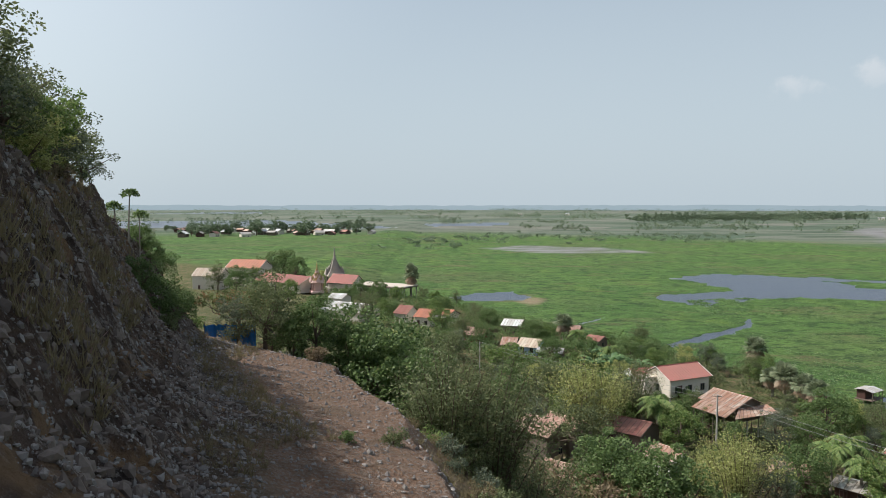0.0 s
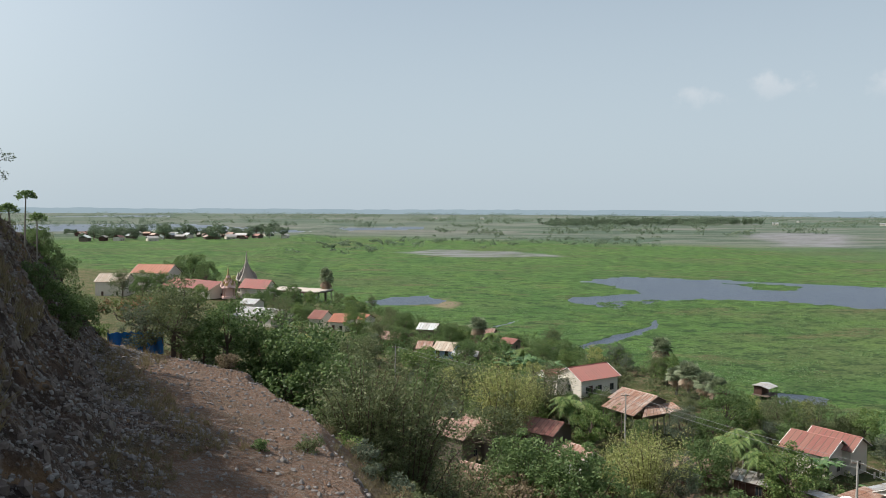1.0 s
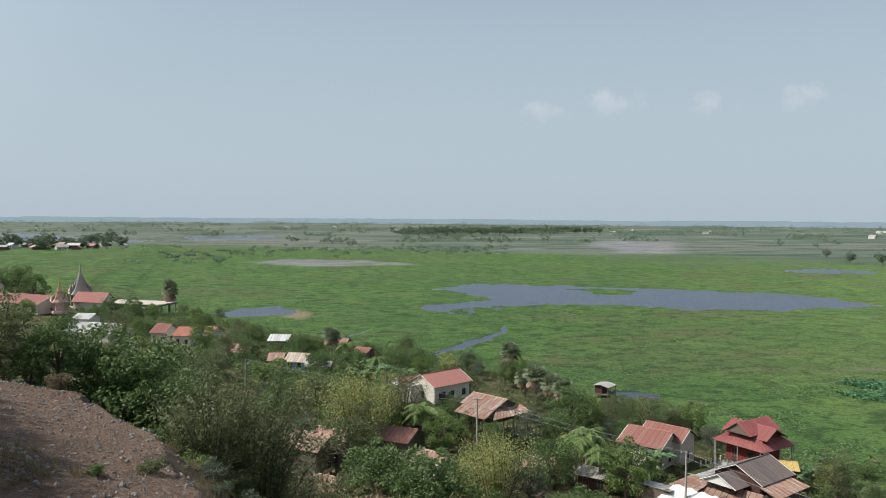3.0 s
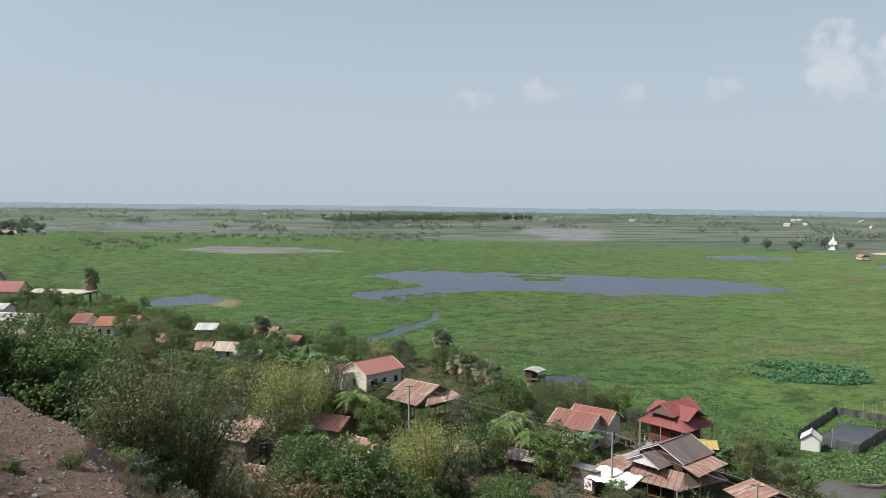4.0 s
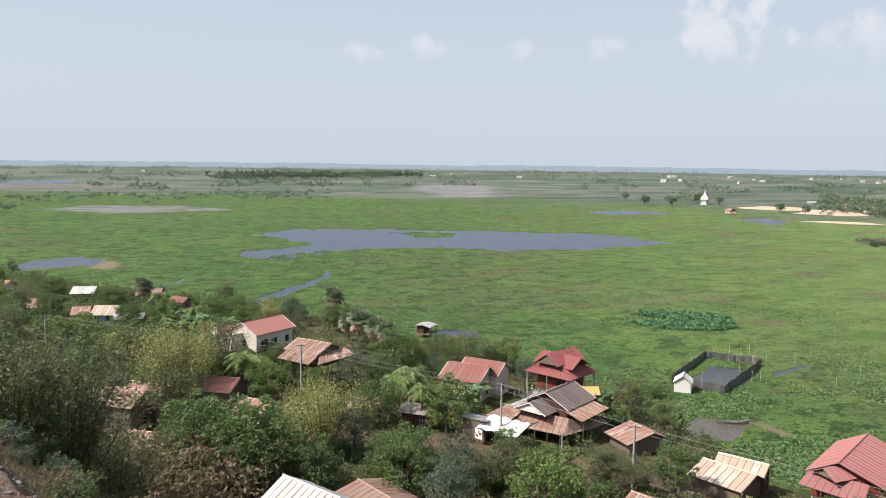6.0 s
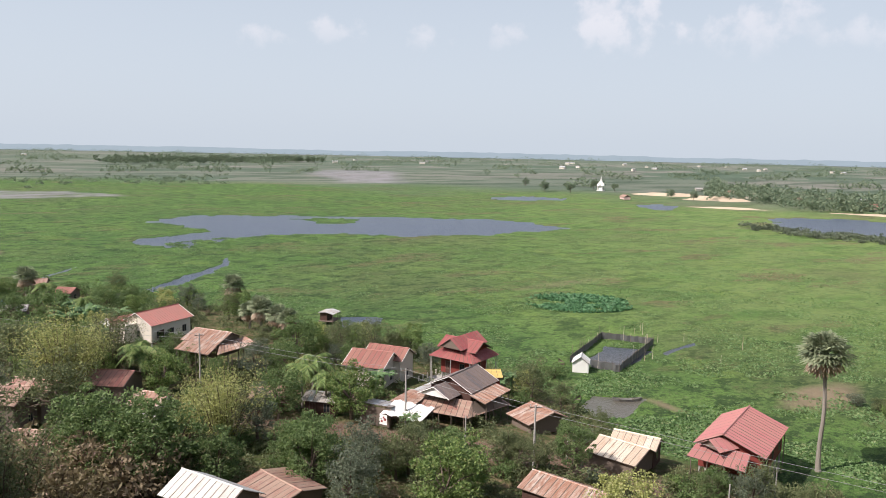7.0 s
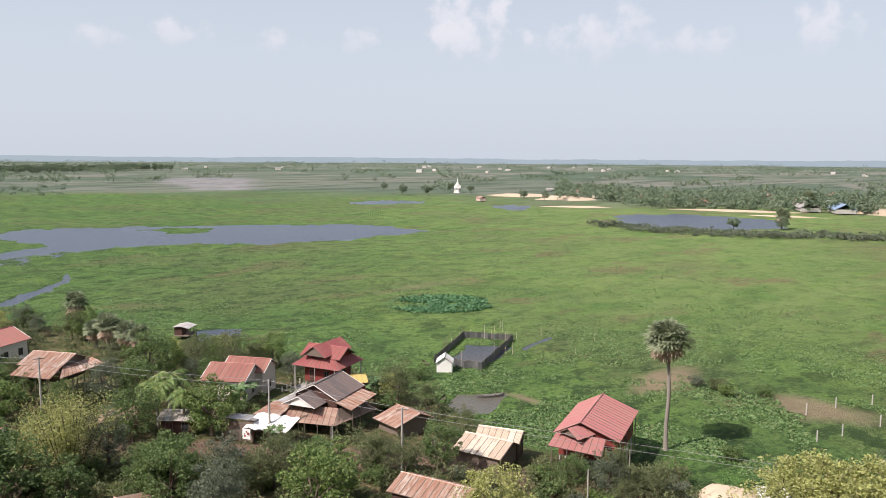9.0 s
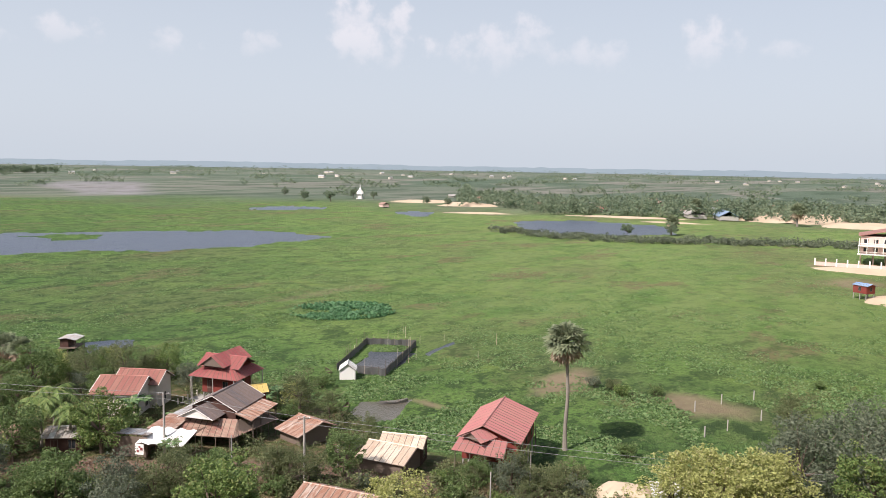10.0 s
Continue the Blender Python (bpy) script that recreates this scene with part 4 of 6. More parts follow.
cross_roof(cc, U(51.6, 64.6), U(56.8, 66.0), 10.5, 2.2, 8.9, DEEP_RED)
hx, hy, ix, iy = 4.3, 3.9, 2.3, 2.2
zlo, zhi = 7.2 - cc.location.z, 8.7 - cc.location.z
for a, b, c, d in (((-ix, -iy), (ix, -iy), (hx, -hy), (-hx, -hy)), ((ix, iy), (-ix, iy), (-hx, hy), (hx, hy)), ((ix, -iy), (ix, iy), (hx, hy), (hx, -hy)), ((-ix, iy), (-ix, -iy), (-hx, -hy), (-hx, hy))):
    lean_to(cc, (*a, zhi), (*b, zhi), (*c, zlo), (*d, zlo), DEEP_RED, name="skirt_roof", posts=3, z0=0, mat=CONCRETE)
part("terrace_floor", box(-hx - 2.2, -hy, -.4, hx, hy, .25), CONCRETE, cc)
for i in range(7):
    part("baluster_post", box(-hx - 2.1, -hy + i * 1.2, .25, -hx - 1.9, -hy + .2 + i * 1.2, 1.2, bevel=.02), PLASTER, cc)

# big compound: dark grey main roof, striped lean-to, brown awnings
dd = gable_house("compound_house", U(50.1, 58.1), U(45.0, 56.3), 8.9, 3.7, 7.1, "large timber house under a dark grey tiled roof with white bargeboards", DARK_TILE, DARK_TIMBER,
                 floor=2.2, over=.5, trim=WHITE, posts=(4, 3), openings=3, near_half=3.7)
cross_roof(dd, U(45.6, 57.1), U(43.0, 56.2), 7.9, 2.6, 6.6, DARK_TILE, WHITE)
skirt(dd, [(*U(50.3, 55.6), 7.0), (*U(45.6, 53.9), 7.0), (*U(46.2, 52.3), 6.2), (*U(51.3, 54.2), 6.2)], RUSTY, posts=4)
skirt(dd, [(*U(43.4, 58.6), 6.2), (*U(45.8, 53.6), 6.2), (*U(44.4, 52.6), 4.6), (*U(41.6, 58.0), 4.6)], BROWN_RED, posts=5)
skirt(dd, [(*U(45.8, 53.6), 6.1), (*U(49.6, 55.0), 5.9), (*U(50.4, 53.2), 4.7), (*U(44.4, 52.6), 4.6)], BROWN_RED, posts=3)
skirt(dd, [(*U(47.6, 61.0), 6.4), (*U(47.0, 58.8), 6.4), (*U(43.6, 57.8), 5.7), (*U(43.6, 60.6), 5.7)], ZINC, posts=2)
skirt(dd, [(*U(43.6, 60.6), 5.9), (*U(43.6, 57.9), 5.9), (*U(40.8, 57.0), 5.2), (*U(40.6, 60.0), 5.2)], RUSTY, posts=2)
gable_house("side_house", U(51.2, 58.7), U(53.0, 57.6), 7.6, 1.9, 6.9, "small red-walled annex with a yellow tin roof", plain("yellow_tin", (.6, .45, .15), .6), RED_TIMBER, floor=0, over=.3, openings=1)

# market stall and tarpaulin by the lane
sx, sy = U(39.2, 59.4)
st = thing("market_stall", pose(sx, sy, ground_height(sx, sy), 0, 0, 118), "open roadside stall with a grey tin roof and wooden tables", "stall")
lean_to(st, (-2.4, 1.7, 2.9), (2.4, 1.7, 2.9), (2.4, -1.7, 2.4), (-2.4, -1.7, 2.4), ZINC, name="roof", posts=4, z0=0)
part("red_valance", box(-2.35, -1.72, 1.95, 2.35, -1.68, 2.33), DEEP_RED, st, "faded red cloth valance")
part("back_wall", box(-2.3, 1.6, 0, 2.3, 1.66, 2.6), TIMBER, st)
for i in range(3):
    x = -1.7 + i * 1.6
    bm = box(x - .6, -1.2, .68, x + .6, -.5, .75)
    for dx in (-.52, .52):
        for dy in (-1.12, -.58):
            box(x + dx - .04, dy - .04, 0, x + dx + .04, dy + .04, .68, bm=bm)
    part("table", bm, plain("table_wood_%d" % i, (.32, .2, .12), .7), st)
tx, ty = U(40.0, 56.2)
tz = ground_height(tx, ty)
tp = thing("tarpaulin_awning", pose(tx, ty, tz, 0, 0, 22), "white tarpaulin awning stretched over poles with a red print", "awning")
gn = 14
tv = [((i / gn - .5) * 3.6, (j / gn - .5) * 6.4, 3.1 - .9 * (1 - i / gn) - .5 * math.sin(math.pi * j / gn) * math.sin(math.pi * i / gn) + .12 * math.sin(j * 1.7)) for i in range(gn + 1) for j in range(gn + 1)]
tf = [(i * (gn + 1) + j, (i + 1) * (gn + 1) + j, (i + 1) * (gn + 1) + j + 1, i * (gn + 1) + j + 1) for i in range(gn) for j in range(gn)]
part("sheet", mesh_of("sheet", tv, tf, CLOTH, True), None, tp)
lv = [(-1.83 - .02 * i, 2.0 + j * .3, 2.1 - i * .45) for i in range(4) for j in range(5)]
lf = [(i * 5 + j, i * 5 + j + 1, i * 5 + j + 6, i * 5 + j + 5) for i in range(3) for j in range(4)]
part("hanging_flap", mesh_of("hanging_flap", lv, lf, CLOTH), None, tp)
for k, (y, z, w) in enumerate(((2.3, 1.5, .34), (2.8, 1.2, .3), (2.55, 1.75, .22))):
    part("red_print", box(-1.92, y - w / 2, z - w / 2, -1.895, y + w / 2, z + w / 2, bevel=.004), DEEP_RED, tp)
for x, y in ((-1.7, -3), (-1.7, 3), (1.7, -3), (1.7, 3)):
    part("pole", tube([(x, y, -.4), (x, y, 2.2 if x < 0 else 3.1)], [.05, .04], 5), TIMBER, tp)

# white and red pair of gabled houses
e1 = gable_house("gabled_house", U(44.2, 73.0), U(47.0, 68.8), 7.9, 2.8, 6.2, "white plastered house under a red ribbed gable roof", RED, PLASTER, near_half=4.2, trim=WHITE, over=.5, openings=2)
gable_house("gabled_house", U(47.0, 73.8), U(49.5, 69.3), 7.9, 2.8, 6.3, "white plastered house with a steep red gable roof", RED, PLASTER, trim=WHITE, over=.45, openings=2)
# rusty roofed stilt house
ff = gable_house("stilt_house", U(31.6, 88.2), U(34.2, 83.4), 9.3, 3.0, 8.0, "old timber stilt house under a rusty striped tin roof", RUSTY, TIMBER, near_half=3.6, floor=3.2, over=.5, posts=(4, 3), post_mat=PLASTER, openings=2)
skirt(ff, [(*U(29.8, 86.6), 8.0), (*U(31.9, 82.0), 8.0), (*U(30.4, 81.0), 7.1), (*U(28.2, 85.6), 7.1)], RUSTY, posts=4)
skirt(ff, [(*U(32.4, 82.6), 7.9), (*U(36.4, 84.6), 7.9), (*U(37.2, 83.0), 7.1), (*U(31.2, 80.4), 7.1)], RUSTY, posts=4)
stairs(ff, -4.6, -1.0, 3.2, TIMBER)
# red tiled concrete house
gg = gable_house("concrete_house", U(26.9, 95.6), U(33.2, 98.6), 10.6, 3.8, 8.7, "white concrete house on tall posts under a red tiled roof", TILE_RED, PLASTER, floor=3.0, trim=WHITE, posts=(4, 3), openings=3, over=.5, plates=.6)
cross_roof(gg, U(24.0, 97.6), U(27.6, 98.8), 9.6, 2.5, 8.2, TILE_RED, WHITE)
part("front_wall", box(-7.2, .2, 3.0, -4.2, 3.6, 6.2), PLASTER, gg)
# sheds near the lane
gable_house("shed", U(51.9, 52.0), U(51.4, 48.3), 5.2, 2.6, 4.1, "open shed under a rusty striped tin roof", RUSTY, TIMBER, near_half=4.2, over=.8, openings=0, posts=(3, 2))
gable_house("shed", U(39.6, 39.2), U(41.0, 33.0), 6.0, 2.4, 5.0, "long low shed under rusty red-brown tin sheets", RUSTY, DARK_TIMBER, near_half=3.0, over=.4, openings=1)
gable_house("house", U(17.2, 51.2), U(19.3, 45.6), 8.0, 3.0, 6.4, "house under a grey-white tin roof beside the trees", WHITE_TIN, TIMBER, over=.5, openings=2)
gable_house("shed", U(22.8, 50.6), U(23.6, 45.6), 6.2, 3.2, 5.5, "shed under an old brown tin roof", BROWN_RED, TIMBER, over=.4, openings=1)
gable_house("shed", U(34.6, 33.4), U(35.6, 30.2), 6.6, 2.0, 5.7, "small shed under a red-brown tin roof", BROWN_RED, TIMBER, over=.3, openings=0)
gable_house("shed", U(58.2, 19.2), U(60.2, 15.6), 4.2, 2.2, 3.2, "pale concrete outbuilding half hidden by trees", WHITE_TIN, CONCRETE, over=.3, openings=0)

# houses among the trees further along the bank: ridge ends, ridge and eave heights, half width, roof, wall
for p, q, zr, half, ze, roof, wall, label in (
        ((8.4, 80.6), (12.2, 76.6), 8.2, 3.4, 6.6, BROWN_RED, TIMBER, "house under a weathered red-brown roof behind bamboo"),
        ((11.6, 81.8), (14.6, 78.0), 7.8, 3.0, 6.2, BROWN_RED, TIMBER, "house under a brown ribbed roof behind bamboo"),
        ((9.6, 70.4), (12.8, 67.4), 6.0, 2.4, 5.0, BROWN_RED, TIMBER, "small hut under a dusty brown tin roof"),
        ((18.6, 83.9), (22.4, 80.4), 6.6, 3.6, 5.2, RED, TIMBER, "low house under a red tin roof among bushes"),
        ((20.6, 73.4), (22.6, 70.4), 6.8, 2.4, 5.5, RUSTY, WHITE, "white hut with a striped rusty roof"),
        ((30.4, 70.0), (33.6, 68.4), 6.0, 2.4, 5.0, BROWN_RED, TIMBER, "low hut under a brown tin roof"),
        ((35.0, 66.6), (37.4, 63.8), 5.6, 2.2, 4.8, ZINC, DARK_TIMBER, "dark open shed with a grey tin roof"),
        ((12.6, 157.0), (16.6, 155.4), 6.0, 3.6, 4.6, WHITE_TIN, TIMBER, "timber house under a bright white tin roof"),
        ((4.6, 145.0), (8.8, 143.0), 6.4, 3.4, 4.8, BROWN_RED, RED_TIMBER, "red house under a brown-red roof"),
        ((10.6, 135.4), (13.4, 134.6), 6.0, 3.2, 4.6, RUSTY, TIMBER, "timber house under patched tin sheets"),
        ((13.8, 134.0), (17.4, 132.0), 6.2, 3.6, 4.6, CREAM, BLUE_TIN, "house with blue gable under patched pale tin"),
        ((16.2, 129.6), (20.6, 128.2), 5.0, 3.0, 4.2, ZINC, TIMBER, "long shed under grey tin sheets"),
        ((23.6, 152.8), (27.6, 151.2), 5.2, 3.0, 4.0, BROWN_RED, TIMBER, "low house under a brown roof by the marsh"),
        ((27.0, 140.4), (29.4, 138.0), 5.4, 2.4, 4.4, RED, TIMBER, "hut under a red roof among banana plants"),
        ((-5.2, 164.2), (-1.4, 162.4), 7.6, 4.2, 5.6, ORANGE_TILE, PLASTER, "house under an orange hipped tile roof"),
        ((-9.6, 168.2), (-6.4, 166.0), 8.0, 3.6, 5.8, RED, PLASTER, "house under a bright red roof behind a mango tree"),
        ((0.6, 168.6), (2.6, 166.6), 6.6, 3.0, 5.2, ORANGE_TILE, PLASTER, "small house under an orange tile roof"),
        ((-26.4, 172.0), (-15.8, 166.0), 8.6, 6.0, 6.6, WHITE_TIN, PLASTER, "long hall under a pale tin roof"),
        ((-27.4, 188.0), (-23.4, 186.0), 8.4, 3.4, 7.0, WHITE_TIN, PLASTER, "small pavilion under a white roof"),
        ((-75.0, 232.0), (-66.0, 231.0), 12.0, 6.0, 9.0, CREAM, PLASTER, "long building under a pale roof behind trees")):
    gable_house("house", U(*p), U(*q), zr, half, ze, label, roof, wall, over=.45, openings=2, group="houses along the bank")

# ---- the temple ----
hall = gable_house("temple_hall", U(-55.5, 238.0), U(-38.6, 223.0), 9.4, 7.0, 6.3, "long temple hall under a red tiled roof", TILE_RED, PLASTER, trim=WHITE, over=1.4, openings=6, posts=(8, 2), plates=1.6)
wat = gable_house("temple", U(-33.0, 228.0), U(-24.6, 223.0), 10.0, 4.4, 6.6, "temple with a steep red tiled roof and gilded gables", TILE_RED, PLASTER, trim=GOLD, over=.8, openings=4, plates=1.4)
gable_house("monk_house", U(-68.0, 246.0), U(-56.0, 242.0), 14.4, 6.0, 11.0, "temple building under an orange tiled roof behind trees", ORANGE_TILE, PLASTER, trim=WHITE, openings=4, plates=1.5)
sala = thing("pavilion", pose(*U(-17.4, 228.0), ground_height(*U(-17.4, 228.0)), 0, 0, -30), "open pavilion with a flat pale roof on concrete posts", "pavilion")
part("roof", box(-13, -6, 4.0, 13, 6, 4.5, bevel=.1), plain("pale_roof", (.6, .52, .45), .9), sala)
part("fascia", box(-13.2, -6.2, 3.7, 13.2, 6.2, 4.0), DARK_TIMBER, sala)
for i in range(9):
    for y in (-5.6, 5.6):
        part("post", box(-12.4 + i * 3.1 - .16, y - .16, -1.2, -12.4 + i * 3.1 + .16, y + .16, 3.7), CONCRETE, sala)


def stupa(name, x, y, size, mat, label, tiers=5, z=None, gold=None):
    """A stepped tower that narrows to a spire, with small gables round its shoulder."""
    ob = thing(name, pose(x, y, (ground_height(x, y) if z is None else z) - .2, 0, 0, 20) @ Matrix.Diagonal((size, size, size, 1)), label, "stupa")
    part("base", box(-1.5, -1.5, 0, 1.5, 1.5, .5, bevel=.05), mat, ob)
    for a in range(4):
        m = Matrix.Rotation(a * math.pi / 2, 4, "Z")
        for sx_ in (-1.1, 1.1):
            part("column", box(-.14, -.14, -1, .14, .14, 1), mat, ob, "", m @ Matrix.Translation((sx_, -1.1, 1.5)))
    part("cella", box(-.8, -.8, .5, .8, .8, 2.5), mat, ob)
    z0, w = 2.5, 1.6
    for i in range(tiers):
        bm = bmesh.new()
        r = bmesh.ops.create_cone(bm, cap_ends=True, segments=4, radius1=w * 1.35, radius2=w * .95, depth=.55, matrix=Matrix.Translation((0, 0, z0 + .27)) @ Matrix.Rotation(math.pi / 4, 4, "Z"))
        for a in range(4):
            m = Matrix.Rotation(a * math.pi / 2, 4, "Z") @ Matrix.Translation((0, -w * .88, z0 + .42))
            bmesh.ops.create_cone(bm, cap_ends=True, segments=3, radius1=w * .42, radius2=.02, depth=w * .8, matrix=m @ Matrix.Translation((0, 0, w * .3)))
        part("tier", bm, gold if (gold and i % 2) else mat, ob)
        z0, w = z0 + .55, w * .72
    pts = [(0, 0, z0 - .1), (0, 0, z0 + .4), (0, 0, z0 + .7), (0, 0, z0 + 1.0), (0, 0, z0 + 2.2)]
    part("spire", tube(pts, [w * 1.1, w * .9, w * .5, w * .55, .02], 10), gold or mat, ob)
    return ob


stupa("stupa", *U(-33.2, 233.0), 2.5, STONE, "grey stone stupa with a stepped tapering spire", z=2.6)
stupa("stupa", *U(-36.6, 221.0), 1.75, PINK, "painted stupa with a gilded spire", gold=GOLD, z=3.2)
stupa("stupa", *U(453, 387), 2.3, WHITE, "white stupa far across the marsh", z=0)

# ---- on the marsh ----
hx0, hy0 = U(59.6, 105.6)
hut = thing("marsh_hut", pose(hx0, hy0, -.35, 0, 0, 35) @ Matrix.Diagonal((.95, .95, .74, 1)), "small dark stilt hut under a grey tin roof", "hut")
lean_to(hut, (-2.3, 1.9, 4.6), (2.3, 1.9, 4.6), (2.3, .0, 4.9), (-2.3, .0, 4.9), ZINC, name="roof", posts=0)
lean_to(hut, (-2.3, .0, 4.9), (2.3, .0, 4.9), (2.3, -2.0, 4.3), (-2.3, -2.0, 4.3), ZINC, name="roof", posts=0)
part("wall", box(-1.8, -.2, 2.2, 1.8, 1.6, 4.4), DARK_TIMBER, hut)
part("deck", box(-2.3, -1.9, 1.95, 2.3, 1.8, 2.15), TIMBER, hut)
for i in range(4):
    for j in range(3):
        part("post", tube([(-2.1 + i * 1.4, -1.8 + j * 1.7, -1), (-2.1 + i * 1.4, -1.8 + j * 1.7, 4.3 if j == 0 else 2.0)], [.08, .07], 5), TIMBER, hut)
part("rail", box(-2.25, -1.88, 2.8, 2.25, -1.82, 2.88), TIMBER, hut)
sd = gable_house("hut", U(51.0, 109.0), U(53.2, 107.8), 2.9, 1.4, 2.4, "low dark fishing hut among reeds", DARK_TILE, DARK_TIMBER, ground=0.1, over=.2, openings=0)

corners = [Vector((*U(*q), 0)) for q in ((75.0, 68.0), (89.3, 74.8), (93.0, 68.0), (77.3, 61.5))]
pen = thing("fish_pen", Matrix.Translation((corners[0] + corners[2]) / 2), "square fish pen fenced with dark netting on bamboo poles", "fish pen")
pc = [q - (corners[0] + corners[2]) / 2 for q in corners]
prng = random.Random(3)
for k in range(4):
    a, b = pc[k], pc[(k + 1) % 4]
    n = 14 if k % 2 == 0 else 7
    stop = n if k != 3 else n - 3
    for i in range(stop):
        p0, p1 = a.lerp(b, i / n), a.lerp(b, (i + 1) / n)
        h0, h1 = 1.6 + prng.uniform(-.15, .15), 1.6 + prng.uniform(-.15, .15)
        out = (b - a).normalized().cross(Vector((0, 0, 1))) * .04
        mid0, mid1 = p0.lerp(p1, .5) + out * prng.uniform(-6, 6), 1.45
        bm = bmesh.new()
        vs = [bm.verts.new(q) for q in (p0 - Vector((0, 0, .4)), (*mid0.xy, -.4), p1 - Vector((0, 0, .4)), p1 + Vector((0, 0, h1)), (*mid0.xy, mid1), p0 + Vector((0, 0, h0)))]
        bm.faces.new((vs[0], vs[1], vs[4], vs[5])), bm.faces.new((vs[1], vs[2], vs[3], vs[4]))
        bmesh.ops.solidify(bm, geom=bm.faces[:], thickness=.03)
        part("net_panel", bm, NET, pen)
        part("pole", tube([p0 - Vector((0, 0, .8)), p0 + Vector((prng.uniform(-.1, .1), prng.uniform(-.1, .1), prng.choice((1.8, 1.9, 2.2, 3.4))))], [.045, .03], 5), CREAM if prng.random() < .3 else TIMBER, pen)
    part("top_rail", tube([a + Vector((0, 0, 1.55)), b + Vector((0, 0, 1.55))], [.035, .035], 4), TIMBER, pen)
gable_house("guard_hut", U(72.5, 63.9), U(74.4, 65.4), 3.2, 1.6, 2.0, "small white guard hut with a bright tin gable roof", WHITE_TIN, CLOTH, ground=.1, over=.2, openings=0, end_over=.3)
for i in range(9):
    x, y = U(prng.uniform(84, 104), prng.uniform(56, 78))
    tagged(part("stake", tube([(x, y, -.5), (x + prng.uniform(-.2, .2), y, prng.uniform(1.4, 3.0))], [.05, .03], 5), CREAM), "thin bamboo stake in the marsh", "stake", "stakes in the marsh")
for x, y in ((87.6, 24.0), (92.2, 22.2), (79.4, 20.6), (83.0, 19.2), (96.2, 19.4), (88.8, 17.0)):
    x, y = U(x, y)
    tagged(part("boundary_post", box(x - .09, y - .09, -.3, x + .09, y + .09, 1.9, bevel=.02), CONCRETE), "pale concrete boundary post in the marsh", "post", "boundary posts")


def boat(x, y, turn, ln, label, mat):
    ob = thing("boat", pose(x, y, 0.03, 0, 0, turn), label, "boat")
    verts, faces = [], []
    n = 10
    for i in range(n + 1):
        t = i / n * 2 - 1
        w, up = .5 * (1 - abs(t) ** 2.6) + .02, .32 + .3 * t * t
        verts += [(t * ln / 2, -w, up), (t * ln / 2, -w * .6, -.12 + .25 * t ** 4), (t * ln / 2, w * .6, -.12 + .25 * t ** 4), (t * ln / 2, w, up)]
    for i in range(n):
        for k in range(3):
            faces.append((4 * i + k, 4 * i + 4 + k, 4 * i + 5 + k, 4 * i + 1 + k))
    bm = bmesh.new()
    vs = [bm.verts.new(q) for q in verts]
    for q in faces:
        bm.faces.new([vs[i] for i in q])
    bmesh.ops.solidify(bm, geom=bm.faces[:], thickness=.05)
    part("hull", bm, mat, ob)
    for t in (-.25, .2):
        part("thwart", box(t * ln - .12, -.42, .2, t * ln + .12, .42, .25), TIMBER, ob)
    return ob


boat(*U(69.0, 53.6), -35, 5.0, "long wooden boat with pale sides moored by the pond", CONCRETE)
boat(*U(63.6, 56.4), 30, 5.2, "dark wooden boat half pulled on the bank", TIMBER)
boat(*U(74.0, 68.6), 60, 3.6, "small wooden boat beside the fish pen", TIMBER)

# ---- lane poles and wires ----
POLES = [(2.78, 112.0, 10.9), (20.0, 85.0, 11.2), (35.3, 69.4, 11.1), (45.36, 60.0, 11.2), (100.0, 75.0, 6.4)]
tops = []
for az, r, top in POLES:
    x, y = polar(az, r * K)
    z0 = ground_height(x, y)
    pole = thing("power_pole", pose(x, y, z0, 0, 0, -az), "grey concrete power pole with a cross arm", "power pole", "power poles")
    part("shaft", tube([(0, 0, -.8), (0, 0, top - z0)], [.17, .11], 8), CONCRETE, pole)
    part("cross_arm", box(-.7, -.05, top - z0 - .35, .7, .05, top - z0 - .25), TIMBER, pole)
    for dx in (-.6, 0, .6):
        part("insulator", tube([(dx, 0, top - z0 - .25), (dx, 0, top - z0 - .08)], [.05, .035], 6), WHITE, pole)
    tops.append(Vector((x, y, top - .1)))
wire_mat = plain("cable", (.3, .3, .29), .5, .1)
for a, b in zip(tops, tops[1:]):
    for drop in (0.0, .75):
        pts = [a.lerp(b, i / 12) - Vector((0, 0, drop + .009 * (b - a).length * math.sin(math.pi * i / 12))) for i in range(13)]
        tagged(part("power_cable", tube(pts, [.022] * 13, 4), wire_mat), "sagging grey power cable between lane poles", "cable", "power cables")
for az, r, h in ((59.78, 56.0, 4.6), (62.82, 62.0, 4.6), (40.0, 62.5, 5.2), (47.9, 63.5, 3.0)):
    x, y = polar(az, r * K)
    tagged(part("post", tube([(x, y, ground_height(x, y) - .5), (x, y, ground_height(x, y) + h)], [.1, .08], 6), CONCRETE), "pale concrete post beside the lane", "post", "lane posts")

# ---- the terrace and the spur ----
nx, ny = polar(-15.7, 79)
net = thing("net_fence", pose(nx, ny, ground_height(nx, ny) + .1, 0, 0, 12) @ Matrix.Diagonal((1.05, 1, 1.1, 1)), "bright blue net draped over a few stakes", "fence")
nv, nf = [], []
for i in range(25):
    for j in range(6):
        sag = .35 * math.sin(i * .9) ** 2 + .2 * math.sin(i * 2.3)
        nv.append((-2.4 + i * .2, .25 * math.sin(i * 1.3 + j * .5), -.2 + j * (.42 - .06 * sag)))
for i in range(24):
    for j in range(5):
        nf.append((i * 6 + j, i * 6 + 6 + j, i * 6 + 7 + j, i * 6 + 1 + j))
